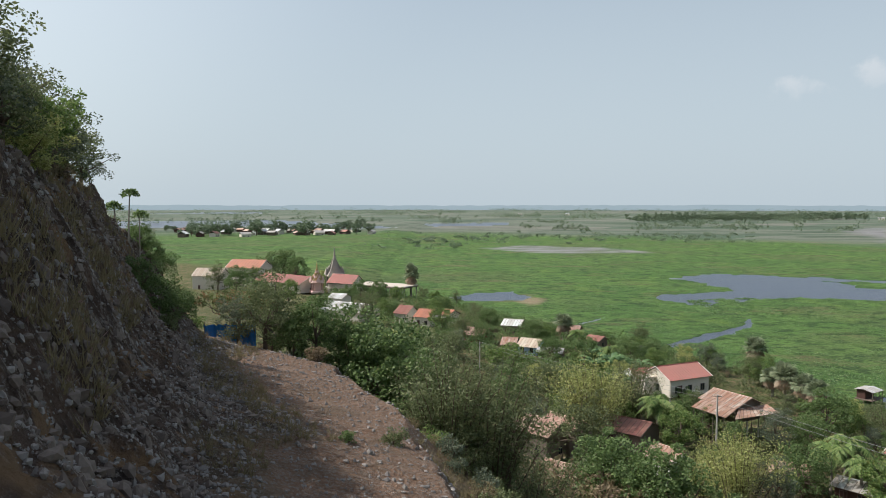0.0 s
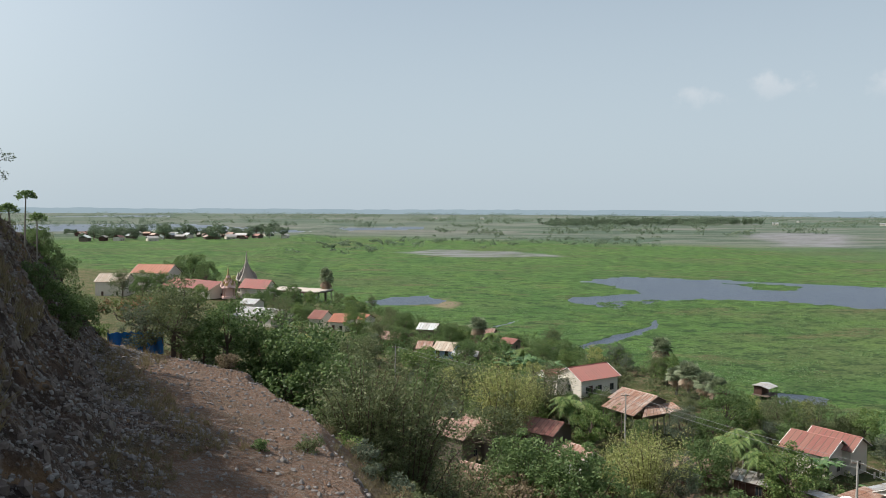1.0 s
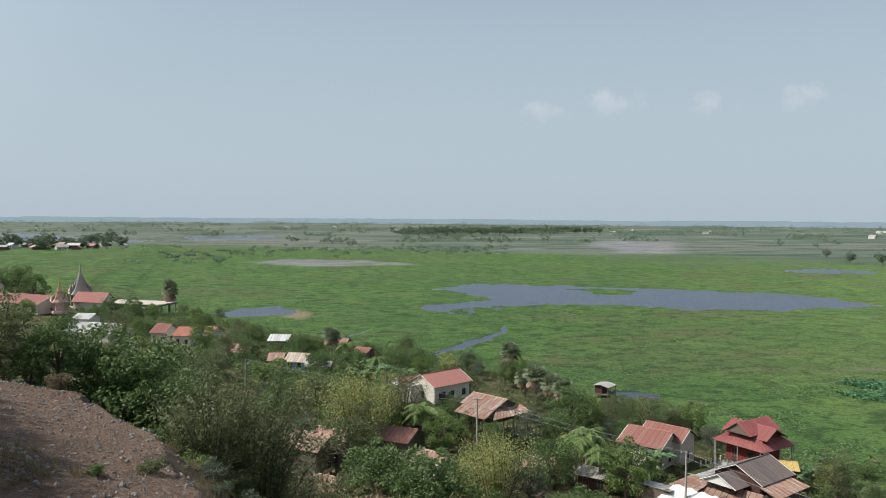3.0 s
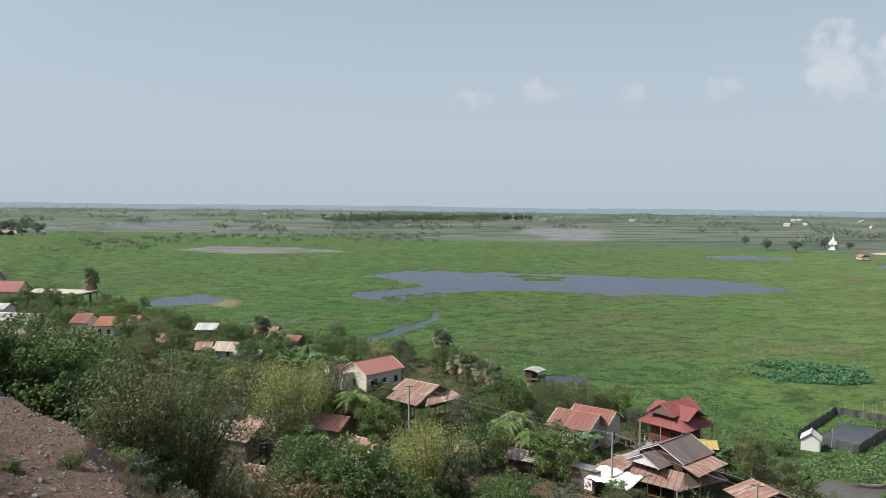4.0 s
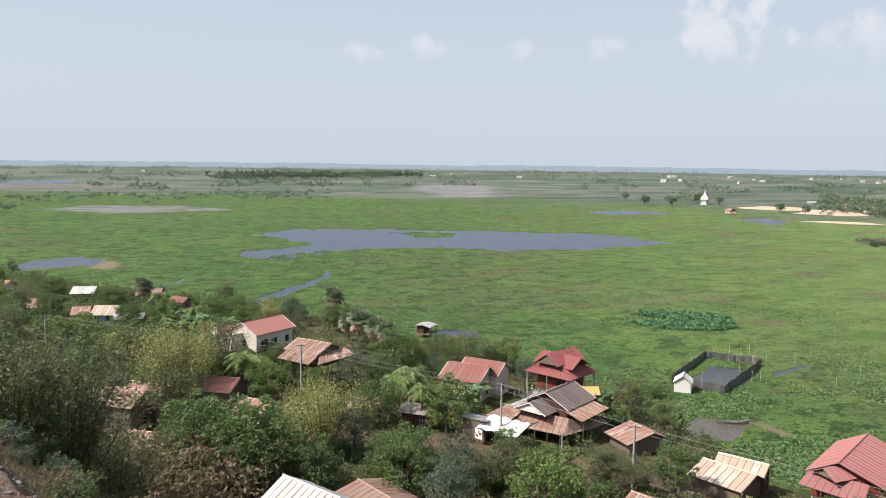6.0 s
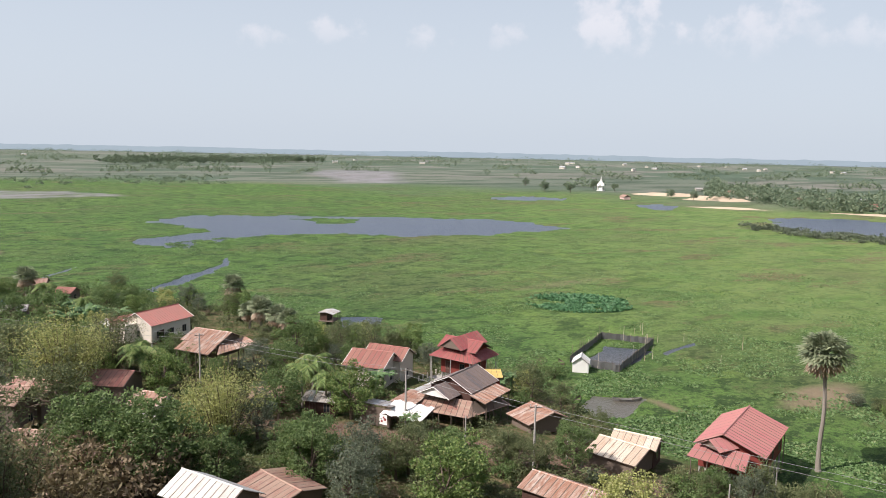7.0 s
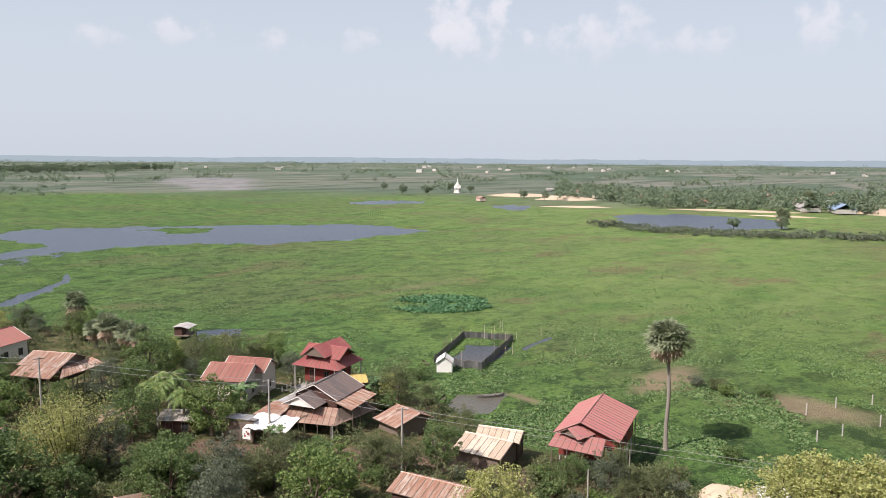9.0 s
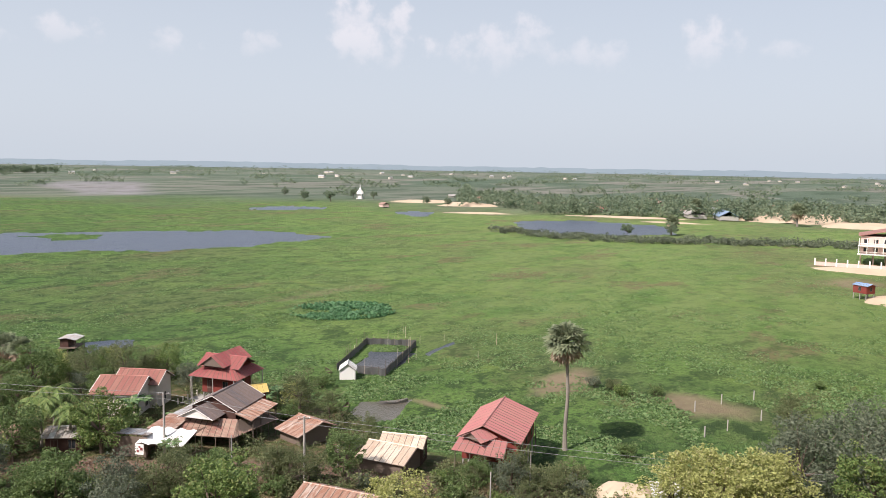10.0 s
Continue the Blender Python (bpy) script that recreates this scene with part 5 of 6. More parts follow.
part("net", mesh_of("net", nv, nf, BLUE_NET, True), None, net)
for i in range(5):
    part("stake", tube([(-2.3 + i * 1.15, .1, -.5), (-2.3 + i * 1.15, .1, 2.1)], [.05, .04], 5), TIMBER, net)


def papaya(x, y, z, h, seed):
    rng = np.random.default_rng(seed)
    ob = thing("papaya_tree", pose(x, y, z), "slim papaya tree with a tuft of leaves", "tree", "papaya trees")
    lean = rng.uniform(-.4, .6)
    part("trunk", tube([(0, 0, -.4), (lean * .4, 0, h * .5), (lean, 0, h)], [.09, .07, .05], 6), PALE_BARK, ob)
    c = []
    for k in range(11):
        a = k * 2.4
        for t in np.linspace(.2, 1, 5):
            for _ in range(9):
                c.append((lean + math.cos(a) * t * .75 + rng.normal() * .13, math.sin(a) * t * .75 + rng.normal() * .13, h + .3 * t - .75 * t * t + rng.normal() * .07))
    v, f = leaf_quads(np.array(c), .26, rng, .5)
    part("leaf_tuft", mesh_of("leaf_tuft", v, f, LEAF["mango"]), None, ob)
    return ob


for i, (az, r, el) in enumerate(((-22.4, 79, .9), (-21.7, 81, -.6), (-23.2, 77, -.3))):
    x, y = polar(az, r)
    z = ground_height(x, y)
    papaya(x, y, z, max(1.6, 40 + r * math.tan(radians(el)) - z), i)

# loose stones and dry grass on the cliff and the terrace
def stones(name, label, n, region, size, mat, seed, loose, least):
    rng = np.random.default_rng(seed)
    bm0 = bmesh.new()
    bmesh.ops.create_icosphere(bm0, subdivisions=1, radius=1)
    sv, sf = np.array([q.co[:] for q in bm0.verts]), np.array([[v.index for v in q.verts] for q in bm0.faces])
    bm0.free()
    x, y = rng.uniform(region[0], region[1], n), rng.uniform(region[2], region[3], n)
    z, rock_, dirt_, _ = lie(x, y)
    keep = (rock_ > least) | ((dirt_ > .85) & (rng.uniform(0, 1, n) < loose))
    x, y, z = x[keep], y[keep], z[keep]
    m = len(x)
    s = size * (.12 + .88 * rng.uniform(0, 1, m) ** 5)
    shape = sv[None] * rng.uniform(.55, 1.3, (m, len(sv), 1)) * rng.uniform(.5, 1.2, (m, 1, 3)) * s[:, None, None]
    v = shape + np.stack([x, y, z], -1)[:, None]
    f = sf[None] + (np.arange(m) * len(sv))[:, None, None]
    return tagged(new(name, mesh_of(name, v.reshape(-1, 3), f.reshape(-1, 3), mat)), label, "stones", kind="stuff")


ROCK = plain("shale", (.21, .17, .145), .95, .5, 1.5, stain=(.06, .05, .045), stain_share=.7)
GREY_ROCK = plain("grey_shale", (.3, .275, .255), .95, .4, 1.5, stain=(.1, .09, .08), stain_share=.6)
stones("cliff_rocks", "jagged brown shale blocks on the cliff", 30000, (-36, -4, 14, 92), .36, ROCK, 1, 0.0, .9)
stones("grey_stones", "loose grey stones over the talus", 60000, (-32, 3, 14, 86), .2, GREY_ROCK, 2, .3, .25)


def tufts(name, label, n, region, leaf, size, seed, where):
    rng = np.random.default_rng(seed)
    x, y = rng.uniform(region[0], region[1], n), rng.uniform(region[2], region[3], n)
    z, rock_, dirt_, _ = lie(x, y)
    keep = where(x, y, z, rock_, dirt_)
    b = np.repeat(np.stack([x, y, z], -1)[keep], 14, 0)
    d = rng.normal(size=b.shape) * .35
    d[:, 2] = rng.uniform(.6, 1.2, len(b))
    d *= size * rng.uniform(.6, 1.3, len(b))[:, None]
    side = np.cross(d, rng.normal(size=b.shape))
    side *= (.035 * size / np.linalg.norm(side, axis=1))[:, None]
    b = b + rng.normal(size=b.shape) * (.12, .12, 0) * size
    v = np.stack([b - side, b + side, b + d], 1).reshape(-1, 3)
    return tagged(new(name, mesh_of(name, v, np.arange(len(v)).reshape(-1, 3), LEAF[leaf])), label, "grass", kind="stuff")


tufts("dry_grass", "dry brown grass tufts on the cliff", 5200, (-34, -6, 22, 70), "dry", .8, 5, lambda x, y, z, r_, d_: (r_ > .98) & (z > 33) & (fractal(x, y, 6, 3, 44) > .05))
tufts("terrace_grass", "thin dry grass on the terrace edge", 2600, (-24, 6, 30, 86), "dry", .55, 6, lambda x, y, z, r_, d_: (d_ > .1) & (d_ < .97))

# ---- trees and bushes ----
# where each plant stands: x, y, size
STANDS = {
    "olive": [(-17.8, 75.9, 1.12), (-0.9, 136.5, 1.52), (-18.0, 79.5, 0.71), (4.8, 193.9, 1.19), (-23.1, 234.4, 1.28), (18.7, 135.2, 1.37),
        (52.7, 71.7, 0.7), (46.6, 67.5, 0.73), (73.2, 113.4, 1.06), (78.3, 113.7, 0.77), (81.7, 81.7, 0.98), (61.3, 63.8, 0.52),
        (72.0, 44.3, 0.5), (75.4, 40.3, 0.76), (19.5, 106.2, 1.47), (117.6, 18.5, 1.08), (76.9, 36.1, 0.59), (71.8, 37.4, 0.48),
        (48.9, 68.3, 0.91), (60.6, 62.4, 0.51)],
    "mango": [(-12.8, 76.9, 0.89), (-15.1, 76.5, 0.65), (-9.5, 79.0, 1.35), (-6.2, 76.0, 1.5), (-3.4, 73.0, 1.4), (-0.8, 70.5, 1.05), (-7.6, 80.5, 1.4), (32.0, 171.5, 1.02), (25.5, 180.2, 0.82), (10.7, 201.2, 0.78),
        (20.1, 90.3, 1.31), (24.8, 81.8, 1.4), (22.8, 80.3, 1.3), (38.2, 71.4, 0.98), (54.4, 93.9, 0.7), (43.4, 134.1, 0.65),
        (59.9, 117.6, 1.12), (18.8, 86.5, 1.29), (30.1, 77.9, 0.85), (40.0, 75.6, 0.95), (45.2, 94.2, 1.01)],
    "grey": [(-20.4, 75.3, 0.73), (39.1, 87.7, 0.99), (37.5, 62.1, 1.0), (83.2, 46.8, 0.69), (93.0, 13.0, 1.55), (97.0, 8.0, 1.7), (90.5, 6.0, 1.5), (101.0, 15.0, 1.3), (112.3, 7.3, 1.49),
        (73.7, 40.3, 0.75), (43.4, 69.0, 1.02)],
    "olive_bush": [(-2.8, 43.9, 0.54), (85.4, 38.0, 1.48), (128.2, 49.8, 1.11), (59.9, 64.5, 0.93)],
    "bush": [(-22.7, 349.8, 1.7), (-27.3, 320.8, 1.56), (-5.1, 40.2, 0.34), (49.5, 137.4, 1.27), (70.7, 123.1, 1.41), (70.7, 131.7, 1.11),
        (97.6, 91.9, 1.36), (77.7, 80.0, 1.37), (98.7, 35.9, 1.09), (130.2, 42.7, 1.0), (152.2, 19.6, 0.76)],
    "weedy": [(-7.0, 78.5, 1.1), (-1.0, 76.5, 1.2), (67.3, 139.6, 1.15), (125.9, 47.3, 1.09)],
    "bright": [(-0.7, 220.0, 1.08), (48.0, 170.9, 0.75), (12.9, 157.0, 1.22), (22.0, 140.8, 0.81), (35.9, 113.5, 0.97), (44.6, 55.9, 1.17),
        (53.2, 88.2, 1.15), (88.3, 5.9, 1.27), (48.7, 59.0, 1.01)],
    "yellow_bamboo": [(23.0, 118.3, 1.66), (34.8, 87.8, 1.37), (32.7, 93.4, 0.81), (24.1, 118.6, 1.41)],
    "bamboo": [(31.4, 127.2, 1.38)],
    "dry_bush": [(10.8, 88.8, 3.71), (16.2, 84.5, 3.05), (7.5, 99.2, 2.25), (19.4, 82.2, 2.13), (16.9, 85.8, 2.3), (20.6, 80.9, 1.92),
        ],
    "round": [(37.7, 75.1, 0.94), (65.5, 58.1, 0.86), (72.3, 43.8, 0.63)],
    "yellow": [(56.4, 43.1, 1.04), (76.9, 18.3, 1.35), (74.5, 22.0, 1.1), (79.5, 16.0, 1.3), (73.6, 17.4, 1.05), (80.0, 21.0, 1.3), (83.4, 13.8, 1.2)],
    "grey_bush": [(24.4, 78.8, 1.32), (81.5, 35.7, 1.1), (127.8, 53.4, 1.01)],
}
for kind, spots in STANDS.items():
    for x, y, size in spots:
        plant(kind, x, y, size)
for az, r, size, kind in ((3.3, 66, 1.75, "bamboo"), (.4, 64, 1.4, "bamboo"), (6.4, 74, 1.6, "bamboo"), (1.8, 62, .8, "olive"), (-1.2, 64, .7, "olive"), (8.5, 72, .9, "dry_bush"),
                          (-20.6, 69, .55, "mango"), (-19.3, 72, .5, "mango"), (-21.6, 66, .42, "mango"), (-20.0, 66, .7, "olive_bush"),
                          (-15.3, 91, 1.0, "feather"), (-12.6, 86, 1.0, "olive_bush"), (-13.4, 82, .6, "dry_bush"), (-11, 80, .8, "grey_bush"), (-9.5, 72, .8, "dry_bush"),
                          (5.5, 60, 1.3, "dry_bush"), (8.0, 55, 1.5, "dry_bush"), (11.0, 58, 1.4, "dry_bush"), (3.2, 55, .9, "olive_bush"), (13.5, 62, 1.3, "dry_bush"), (16, 66, 1.2, "grey_bush"), (9.8, 84, 3.4, "dry_bush"), (12, 81, 3.3, "dry_bush"), (14, 82, 3.4, "dry_bush"), (16, 81, 3.0, "dry_bush"), (17.6, 84, 2.2, "dry_bush"), (11, 77, 2.8, "dry_bush"),
                          (17.6, 131, .75, "mango"), (19.4, 128, .7, "mango"), (13.4, 130, .8, "bright"), (18.6, 138, .7, "olive"), (14.6, 122, .6, "grey"), (21.2, 122, .6, "mango"), (-11.9, 372, 2.1, "mango"), (-13.0, 366, 1.8, "mango"), (-10.9, 360, 1.7, "mango"), (-14.0, 350, 1.3, "mango"), (-6.2, 295, 1.1, "mango"), (-4.8, 290, 1.2, "mango"), (-7.2, 280, 1.0, "mango"),
                          (-3.5, 300, .9, "bright"), (-11.5, 288, 1.3, "bright"), (-13.5, 280, 1.3, "mango"), (-9, 250, 1.0, "olive"), (-1.5, 300, .9, "olive"), (1.0, 295, .8, "olive"), (-15.2, 320, 1.5, "mango"), (-16.5, 330, 1.6, "olive")):
    plant(kind, *polar(az, r), size)
for kind, x, y, size in (("mango", 36.5, 129, .72), ("bush", 41, 131, 1.5), ("bright", 44, 133, .6), ("banana", 62, 95, 1.4), ("banana", 64, 96.5, 1.3), ("bush", 60.5, 93.5, 1.5)):
    plant(kind, x, y, size)
# on the crest of the spur: how far up from the foot line, y, size
# the rear rows are added, partly out of view, to shade the terrace
for up, y, size, kind in ((9, 30, .9, "olive"), (10, 34, .85, "grey"), (9, 37, .75, "olive"), (8.5, 40, .62, "yellow"), (10.5, 42, .9, "olive"), (9, 45, .8, "bright"), (11, 48, .95, "olive"), (9, 51, .8, "grey"),
                          (10, 54, .9, "olive"), (12, 57, .95, "olive"), (9.5, 59, .85, "olive"), (9, 63, .75, "grey"), (13, 40, 1.1, "mango"), (14, 46, 1.1, "grey"), (14, 52, 1.0, "olive"), (15, 36, 1.2, "olive"),
                          (13, 61, .9, "olive"), (12, 66, .6, "olive"), (11, 26, 1.1, "olive"), (14, 30, 1.3, "mango"), (17, 42, 1.3, "olive"), (17, 50, 1.2, "grey"), (16, 57, 1.0, "mango"), (9, 70, .45, "olive_bush"),
                          (8, 75, .8, "olive_bush"), (7, 79, .7, "bush"), (6, 82, .8, "bush"), (8, 84, .7, "weedy"), (5, 86, .8, "bush"), (8.5, 67, .6, "grey_bush"), (8, 56, .5, "dry_bush"), (8, 48, .5, "dry_bush"), (5, 78, .38, "mango"), (4.5, 84, .42, "mango"), (6, 88, .45, "olive"), (3.5, 92, .5, "mango"), (2, 86, .8, "bush"), (1, 90, 1.0, "bush"), (0, 94, .9, "weedy")):
    plant(kind, -8.6 - .33 * (y - 26) - up, y, size)
# scrub along the lip of the terrace
lip = random.Random(31)
for k in range(26):
    y = 30 + 42 * k / 25
    x = float(np.interp(y, [20, 34, 55, 66, 80], [3, 1.0, -3.2, -8.5, -13.5])) + lip.uniform(2.4, 6.5)
    plant(lip.choice(("olive_bush", "dry_bush", "weedy", "grey_bush", "bush")), x, y, lip.uniform(.5, 1.0))
for az, r, size in ((7.0, 88, .55), (9.0, 92, .5), (5.4, 92, .6), (10.5, 98, .55), (8.0, 100, .5)):
    plant("olive", *polar(az, r), size)
for az, r, size in ((-2.4, 228, 1.9), (22.4, 138, 1.05), (24.4, 112, 1.0), (25.6, 110, .85), (23.6, 114, .8), (9.0, 150, 1.0), (26.4, 108, .8)):
    x, y = polar(az, r * K)
    plant("sugar", x, y, size, min(size, 1.25))
for az, r, size in ((15.9, 87, 1.3), (16.9, 90, 1.0), (28.2, 80, 1.2), (27.4, 76, 1.0), (10.2, 140, 1.0), (12.4, 120, .9), (29.2, 74, .9)):
    x, y = polar(az, r * K)
    plant("coconut", x, y, size)
tall = sugar_palm(11, 15.2, "tall sugar palm with a round crown and a pale slender trunk", .7)
tall.matrix_basis = pose(*U(67.3, 30.8), .1) @ Matrix.Diagonal((1.25, 1.25, 1.03, 1))
for k in range(16):
    az, r = 10.8 + .28 * k + place_rng.uniform(-.3, .3), 120 + place_rng.uniform(-7, 7) - k * .8
    plant("banana", *polar(az, r * K), place_rng.uniform(1.3, 2.1))
for az, r in ((36.4, 75), (37.2, 76), (36.8, 73), (41.5, 80), (42.5, 82), (43.4, 84), (35.6, 68)):
    plant("banana", *polar(az, r * K), place_rng.uniform(.8, 1.2))
# low growth that fills the bank between the houses
fill = random.Random(9)
HOUSES = [o for o in scene.objects if o.parent is None and ("house" in o.name or "shed" in o.name or "hall" in o.name or "temple" in o.name or "stall" in o.name or "awning" in o.name or "hut" in o.name or "pavilion" in o.name or "stupa" in o.name)]
HZ = [(math.degrees(math.atan2(o.location.x, o.location.y)), math.hypot(o.location.x, o.location.y)) for o in HOUSES]
count = 0
while count < 150:
    az = fill.uniform(-15, 60)
    r = fill.uniform(.5, .97) * float(np.interp(az, SHORE_AZ, SHORE_R)) * K
    x, y = polar(az, r)
    size = fill.uniform(.4, 1.0)
    if r < 84 or any((o.location.x - x) ** 2 + (o.location.y - y) ** 2 < 60 for o in HOUSES):
        continue
    if any(abs(a - az) < (2.8 if r < 170 else 1.4) and r < q and ground_height(x, y) + 7.4 * size > 40 - 38.5 * r / q for a, q in HZ):
        continue
    plant(fill.choice(("mango", "bright", "olive", "grey", "bright", "olive", "yellow")), x, y, size)
    count += 1
count = 0
while count < 170:
    az = fill.uniform(-16, 88)
    s = fill.uniform(.42 if az > 8 else .5, .99)
    r = s * float(np.interp(az, SHORE_AZ, SHORE_R)) * K
    if r < 74:
        continue
    x, y = polar(az, r)
    if any((o.location.x - x) ** 2 + (o.location.y - y) ** 2 < 42 for o in HOUSES):
        continue
    if any(abs(a - az) < 2 and r < q and ground_height(x, y) + 2 > 40 - 37 * r / q for a, q in HZ):
        continue
    plant(fill.choice(("bush", "weedy", "olive_bush", "grey_bush", "bush", "olive_bush", "dry_bush")), x, y, fill.uniform(.5, 1.25))
    count += 1

# ---- far across the plain ----
far_rng = random.Random(21)


def far_house(x, y, turn, w, d, h, roof, wall, label, group):
    ob = thing("far_house", pose(x, y, 0.1, 0, 0, turn), label, "house", group)
    part("wall", box(-w / 2, -d / 2, .8, w / 2, d / 2, h), wall, ob)
    for sgn in (1, -1):
        slab((-w / 2 - .5, 0, h + d * .28), (w / 2 + .5, 0, h + d * .28), (w / 2 + .5, sgn * (d / 2 + .7), h - .3), (-w / 2 - .5, sgn * (d / 2 + .7), h - .3), .12, roof, "roof", ob)
    for sx_ in (-1, 1):
        part("window", box(sx_ * w * .25 - .6, -d / 2 - .06, 1.7, sx_ * w * .25 + .6, -d / 2 + .02, 2.9), GLASSY, ob)
        for sy_ in (-1, 1):
            part("post", box(sx_ * (w / 2 - .3) - .15, sy_ * (d / 2 - .3) - .15, -1, sx_ * (w / 2 - .3) + .15, sy_ * (d / 2 - .3) + .15, .8), CONCRETE, ob)
    return ob


ROOFS = (ZINC, ZINC, BROWN_RED, RUSTY, WHITE_TIN, RED)
for k in range(54):
    az = far_rng.uniform(-20, -5.2)
    r = far_rng.uniform(640, 820) if az < -12 else far_rng.uniform(660, 760)
    far_house(*polar(az, r * K), far_rng.uniform(0, 180), far_rng.uniform(8, 14), far_rng.uniform(6, 9), far_rng.uniform(3.5, 6), far_rng.choice(ROOFS), far_rng.choice((TIMBER, PLASTER, DARK_TIMBER)),
              "far stilt house of the waterside village under a tin roof", "waterside village houses")
for k in range(46):
    plant("far", *polar(far_rng.uniform(-20, -5.5), far_rng.uniform(650, 800) * K), far_rng.uniform(1.0, 2.7), z=0)
for k in range(22):
    az = far_rng.uniform(50, 80)
    far_house(*polar(az, far_rng.uniform(480, 640) * K), far_rng.uniform(0, 180), far_rng.uniform(7, 13), far_rng.uniform(5, 8), far_rng.uniform(3, 5), far_rng.choice(ROOFS), far_rng.choice((TIMBER, PLASTER, PINK)),
              "far house among scrub on the other shore", "far shore houses")
for k in range(34):
    az = far_rng.uniform(5, 88)
    far_house(*polar(az, far_rng.uniform(1600, 2600) * K * .8), far_rng.uniform(0, 180), far_rng.uniform(9, 16), far_rng.uniform(6, 10), far_rng.uniform(3.5, 6), ZINC, PLASTER,
              "pale building on the far plain", "far plain buildings")


def woods(name, label, spots, leaf, size, seed, per=150):
    """Far trees nobody could count, as one mesh of leaf clumps: spots of x, y, height, width."""
    rng = np.random.default_rng(seed)
    pts = []
    for x, y, h, w, *up in spots:
        c, _ = crown_points(rng, per, w / 2, w / 2, h * .5, 9, w * .2, .45)
        c[:, 2] = np.maximum(.2, c[:, 2] + h * .52)
        pts.append(c + (x, y, up[0] if up else 0))
    pts = np.concatenate(pts)
    v, f = leaf_quads(pts, size, rng, .2, .7)
    return tagged(new(name, mesh_of(name, v, f, LEAF[leaf])), label, "trees", kind="stuff")


spots = []
while len(spots) < 1300:   # weeds and saplings all over the bank
    az = far_rng.uniform(-16, 86)
    r = far_rng.uniform(.45, 1.0) * float(np.interp(az, SHORE_AZ, SHORE_R)) * K
    if r > 72:
        x, y = polar(az, r)
        if not any((o.location.x - x) ** 2 + (o.location.y - y) ** 2 < 34 for o in HOUSES):
            spots.append((x, y, far_rng.uniform(.7, 2.2), far_rng.uniform(1.6, 4.0), ground_height(x, y)))
thicket = []
while len(thicket) < 620:
    az = far_rng.uniform(-9, 17)
    r = far_rng.uniform(.66, 1.0) * float(np.interp(az, SHORE_AZ, SHORE_R)) * K
    x, y = polar(az, r)
    if not any((o.location.x - x) ** 2 + (o.location.y - y) ** 2 < 40 for o in HOUSES):
        thicket.append((x, y, far_rng.uniform(1.8, 4.2), far_rng.uniform(2.6, 6.0), ground_height(x, y)))
woods("thicket", "dark green thicket of shrubs between the houses", thicket, "mango", .42, 12, 110)
woods("undergrowth", "tangled green undergrowth over the village bank", spots, "olive", .3, 8, 95)
spots = []
for k in range(300):
    t = k / 299
    x, y = U(295 + 440 * t + far_rng.uniform(-8, 8), 1168 + 185 * t + far_rng.uniform(-30, 30))
    if far_rng.random() < .9:
        spots.append((x, y, far_rng.uniform(12, 22), far_rng.uniform(9, 17)))
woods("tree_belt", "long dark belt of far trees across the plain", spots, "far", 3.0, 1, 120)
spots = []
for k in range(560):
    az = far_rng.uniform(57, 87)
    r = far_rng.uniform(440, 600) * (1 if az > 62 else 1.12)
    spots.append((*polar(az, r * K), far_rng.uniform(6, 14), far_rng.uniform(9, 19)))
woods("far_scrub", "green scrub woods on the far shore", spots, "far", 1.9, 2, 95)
spots = []
for k in range(150):   # reedy bushes on the near bank of the far pond
    t = k / 149
    az = 59.5 + 25.5 * t
    r = float(np.interp(az, [59, 63, 68, 73, 80, 86], [330, 305, 297, 300, 312, 318])) + far_rng.uniform(-9, 9)
    spots.append((*polar(az, r * K), far_rng.uniform(1.8, 4.2), far_rng.uniform(5, 11)))
woods("bank_scrub", "low dark scrub along the pond bank", spots, "grey", .9, 3, 130)
spots = []
for k in range(420):   # hedges and lone trees of the plain
    az = far_rng.uniform(-30, 92)
    r = far_rng.uniform(780, 2900) if az < 45 else far_rng.uniform(640, 2900)
    ln = far_rng.choice((1, 1, 4, 9))
    for j in range(ln):
        spots.append((*polar(az + j * .28, (r + far_rng.uniform(-10, 10)) * K), far_rng.uniform(4, 10) * (1 + r / 2500), far_rng.uniform(8, 20) * (1 + r / 2500)))
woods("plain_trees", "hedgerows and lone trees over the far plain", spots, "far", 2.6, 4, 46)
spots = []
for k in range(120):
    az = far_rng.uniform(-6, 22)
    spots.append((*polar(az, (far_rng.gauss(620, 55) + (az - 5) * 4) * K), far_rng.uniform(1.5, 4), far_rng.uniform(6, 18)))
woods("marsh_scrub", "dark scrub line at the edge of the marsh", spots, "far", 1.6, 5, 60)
for az, r, size in ((45.4, 560, 1.5), (47.3, 545, 1.5), (49.0, 600, 1.6), (54.4, 520, 1.3), (56.0, 505, 1.2), (50.5, 590, 1.3), (44.0, 640, 1.3), (72.4, 330, 1.1), (76.5, 470, 2.0), (77.4, 460, 1.8), (75.8, 480, 1.6), (69.3, 316, 1.1)):
    plant("far", *polar(az, r * K), size, z=0)
for az, r, size in ((72.4, 334, 1.6), (80.6, 420, 2.2), (74.0, 470, 2.0)):
    plant("sugar", *polar(az, r * K), size, z=0)

# sand heaps and bare earth on the far shore
sand_ = Nodes("sand", .95, spec=.1)
SAND = sand_.colour(sand_.mix(sand_.noise(.08, 5), (.4, .31, .22), (.56, .46, .34)))


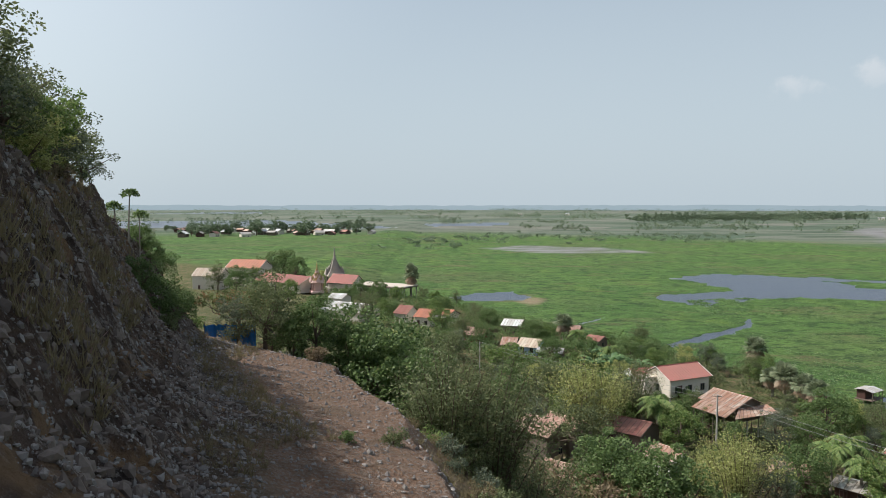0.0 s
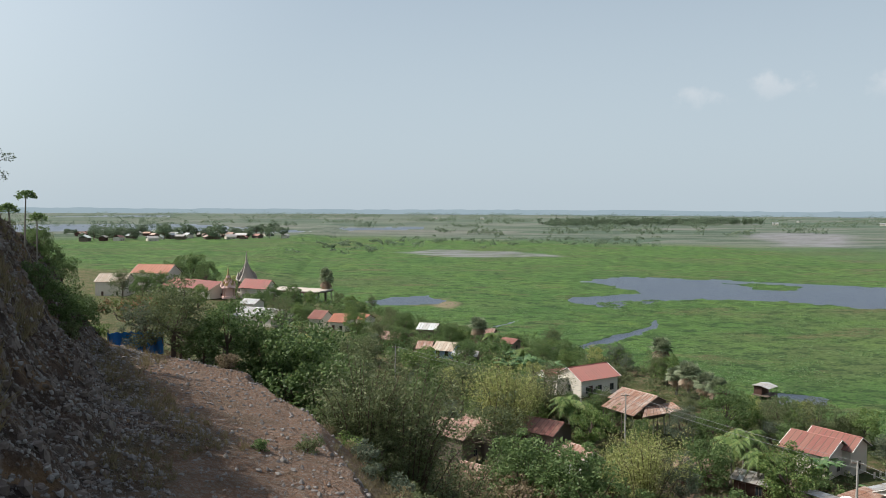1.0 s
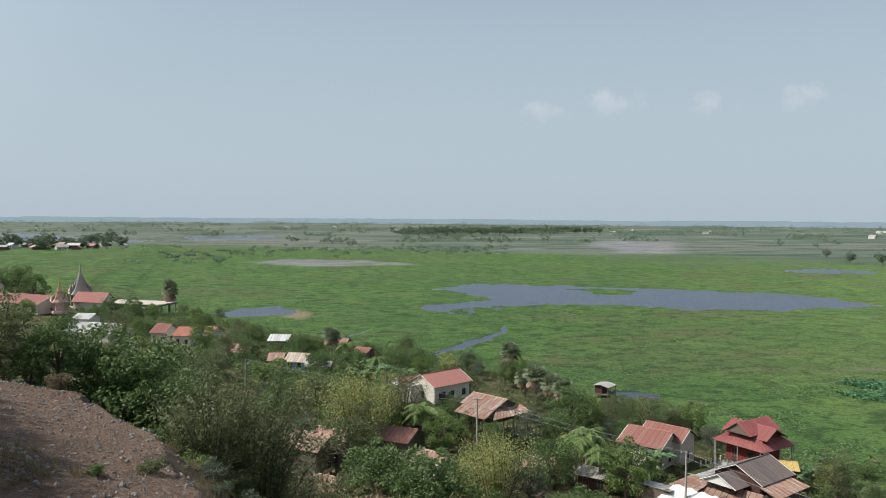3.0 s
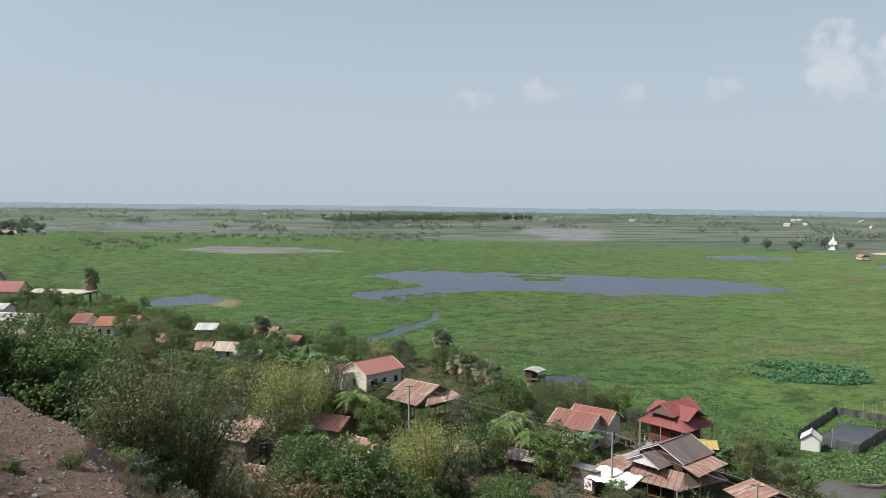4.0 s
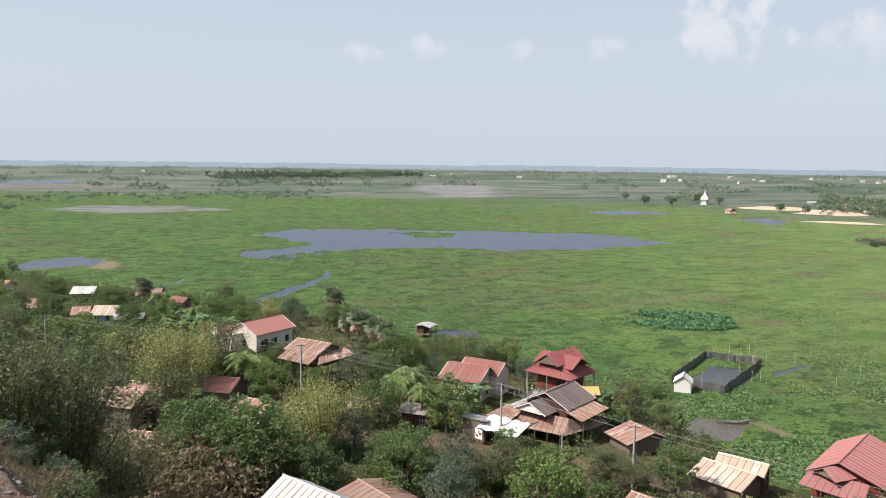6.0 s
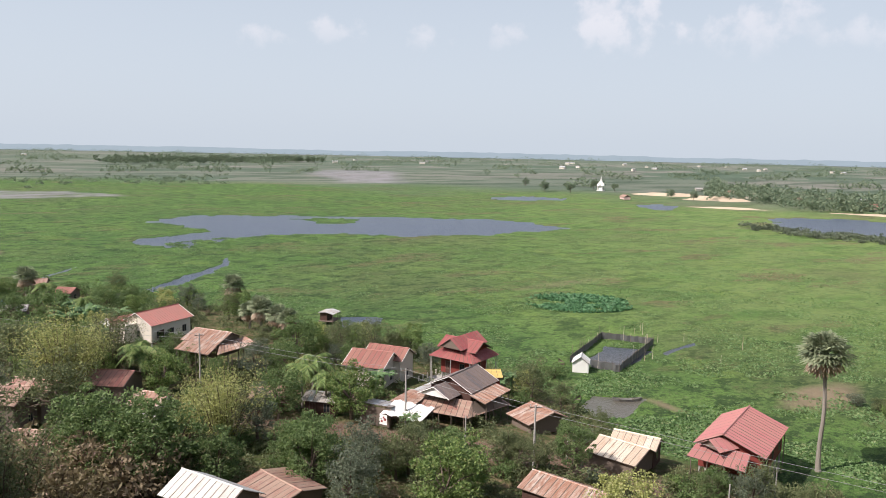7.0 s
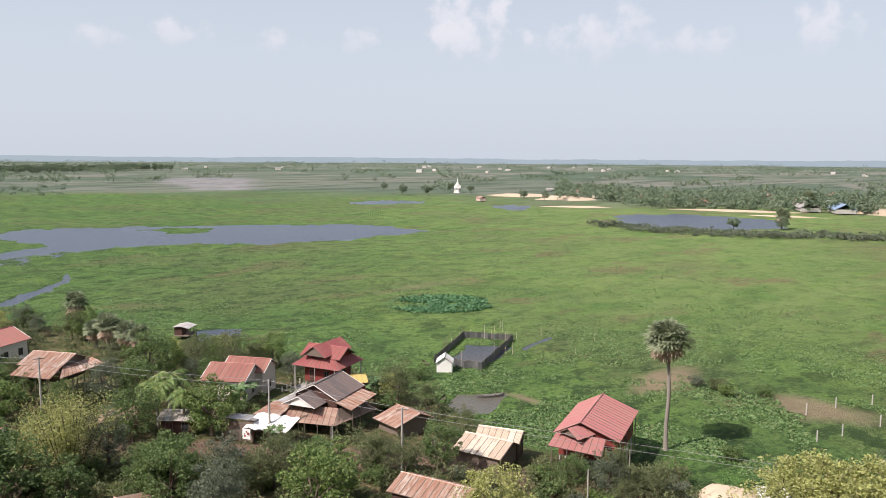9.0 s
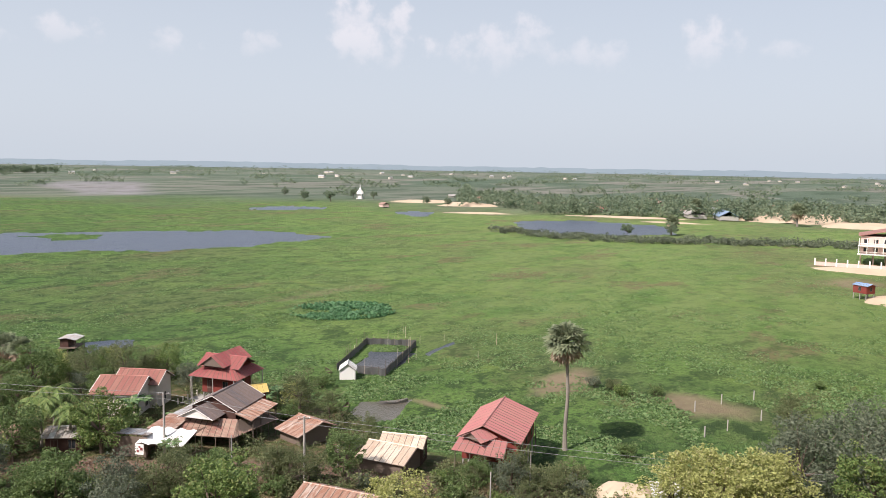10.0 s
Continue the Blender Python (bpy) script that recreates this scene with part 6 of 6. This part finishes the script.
def mound(name, az, r, w, d, h, label, mat, seed):
    n = 26
    x0, y0 = polar(az, r * K)
    g = np.linspace(-1, 1, n)
    a, b = np.meshgrid(g, g, indexing="ij")
    q = np.clip(1.15 - np.hypot(a, b) + .35 * fractal(a * 3, b * 3, 1.3, 3, seed), 0, 1)
    z = h * (q * q * (3 - 2 * q)) - .3
    v = np.stack([a * w / 2, b * d / 2, z], -1).reshape(-1, 3)
    f = np.array([[i * n + j, (i + 1) * n + j, (i + 1) * n + j + 1, i * n + j + 1] for i in range(n - 1) for j in range(n - 1)])
    ob = new(name, mesh_of(name, v, f, mat, True))
    ob.matrix_basis = pose(x0, y0, 0, 0, 0, -az)
    return tagged(ob, label, "earth mound")


for i, (az, r, w, d, h) in enumerate(((80.5, 470, 110, 90, 6), (69.4, 440, 120, 26, 1.4), (58.8, 440, 70, 16, 1.6), (57.6, 520, 60, 40, 4), (54.5, 560, 80, 40, 3), (61.0, 560, 60, 36, 3), (72.8, 408, 60, 14, 1.2), (85.0, 440, 80, 70, 4))):
    mound("sand_mound", az, r, w, d, h, "pale bare sand heap on the far shore", SAND, i)
mound("sand_bank", 85.4, 243, 60, 20, 1.8, "raised pink sand bank under the pink building", SAND, 31)
mound("sand_bank", 87.5, 190, 26, 34, 2.2, "pale sand heap by the blue hut", SAND, 32)
mound("dirt_mound", 70.4, 61.5, 14, 10, 3.6, "bare pale earth heap on the bank", SAND, 33)

# pink building with balconies
bx, by = polar(86.3, 266 * K)
pb = thing("pink_building", pose(bx, by, 1.0, 0, 0, 6), "three-storey pink building with white balconies and a red roof", "building")
part("wall", box(-6, -8, 4, 12, 12, 11.5), PINK, pb)
slab((-7, 2, 14.2), (13, 2, 14.2), (13, -9, 11.6), (-7, -9, 11.6), .25, RED, "roof", pb)
slab((-7, 2, 14.2), (13, 2, 14.2), (13, 13, 11.6), (-7, 13, 11.6), .25, RED, "roof", pb)
for z in (4, 7.6):
    part("balcony", box(-9.5, -9, z - .3, -6.02, 13, z), WHITE, pb)
    for i in range(8):
        part("balcony_post", box(-9.4, -8.9 + i * 3.05, z, -9.2, -8.6 + i * 3.05, z + (3.3 if z > 5 else 3.3)), WHITE, pb)
    part("rail", box(-9.45, -8.9, z + .9, -9.3, 12.9, z + 1.05), WHITE, pb)
    for i in range(5):
        part("window", box(-6.08, -6 + i * 3.8, z + 1, -6.0, -4.4 + i * 3.8, z + 2.6), GLASSY, pb)
for i in range(4):
    for j in range(5):
        part("column", box(-5.8 + i * 5.6, -7.8 + j * 4.8, -1, -5.4 + i * 5.6, -7.4 + j * 4.8, 4), PINK, pb)
gx0, gy0 = polar(85.0, 246 * K)
wall_ob = thing("garden_wall", pose(gx0, gy0, 1.0, 0, 0, 6), "low white garden wall with tall square posts", "wall")
for i in range(9):
    part("post", box(-.25, -13 + i * 4, 0, .25, -12.5 + i * 4, 3.0, bevel=.03), WHITE, wall_ob)
    if i < 8:
        part("panel", box(-.1, -12.5 + i * 4, 0, .1, -9 + i * 4, 1.5), PINK, wall_ob)
qx, qy = polar(84.9, 190 * K)
bhut = gable_house("blue_hut", (qx - 1.5, qy - 2.4), (qx + 1.5, qy + 2.4), 5.2, 2.2, 4.6, "small stilt hut with a blue tin roof and red walls", BLUE_TIN, RED_TIMBER, ground=.1, floor=2.2, over=.3, posts=(3, 2), openings=1)
for az, r in ((73.9, 455), (76.0, 448)):
    x, y = polar(az, r * K)
    far_house(x, y, 100 - az, 30, 14, 3.8, BLUE_TIN if az > 75 else ZINC, CONCRETE, "long far hall with a blue-grey roof", "far shore houses")

# ---- floating plants ----
def pads(name, label, centres, size, leaf, seed, flat, high):
    rng = np.random.default_rng(seed)
    c = np.asarray(centres)
    c = np.column_stack([c, rng.uniform(.08, high, len(c))])
    v, f = leaf_quads(c, size, rng, flat, .8)
    return tagged(new(name, mesh_of(name, v, f, LEAF[leaf])), label, "water plants", kind="stuff")


wr = np.random.default_rng(77)
n = 620000
az = wr.uniform(-14, 90, n)
el = wr.uniform(4.2, 26, n)
rr = 40 / np.tan(np.radians(el))
wx, wy = rr * np.sin(np.radians(az)), rr * np.cos(np.radians(az))
_, _, _, ws = lie(wx, wy)
_, wetness = marsh_height(wx, wy, np.zeros(n), ws)
thick = fractal(wx, wy, 9, 4, 61) + .5 * fractal(wx, wy, 40, 2, 62)
keep = (ws > 1.0) & ~wetness & (thick > -.02)
pads("floating_weed", "rafts of bright green floating weed on the marsh", np.stack([wx, wy], -1)[keep], .42, "weed", 5, .6, .3)
lx, ly = U(106.8, 95.2)
cl = wr.normal(size=(5200, 2))
cl = cl / np.linalg.norm(cl, axis=1)[:, None] * np.sqrt(wr.uniform(0, 1, 5200))[:, None]
ang = radians(-42)
cl = np.stack([cl[:, 0] * 14.5, cl[:, 1] * 12.0], -1) @ np.array([[math.cos(ang), math.sin(ang)], [-math.sin(ang), math.cos(ang)]]) + (lx, ly)
cl = cl[fractal(cl[:, 0], cl[:, 1], 7, 3, 64) > -.25]
pads("lotus_patch", "raised patch of dark green lotus leaves", cl, .8, "lotus", 6, .8, .9)

lp = np.stack([wr.uniform(68, 98, 9000), wr.uniform(186, 232, 9000)], -1)
lp = lp[(inside(lp[:, 0], lp[:, 1], REEDS) < 2) & (fractal(lp[:, 0], lp[:, 1], 4, 3, 66) > -.1)] * K
pads("lily_pads", "pale water lily pads scattered over the open water", lp, .85, "weed", 9, .92, .14)

# models that no place called for go away
for group_ in PLANTS.values():
    for ob in group_:
        if ob.name not in USED:
            for o in (*ob.children_recursive, ob):
                bpy.data.objects.remove(o)
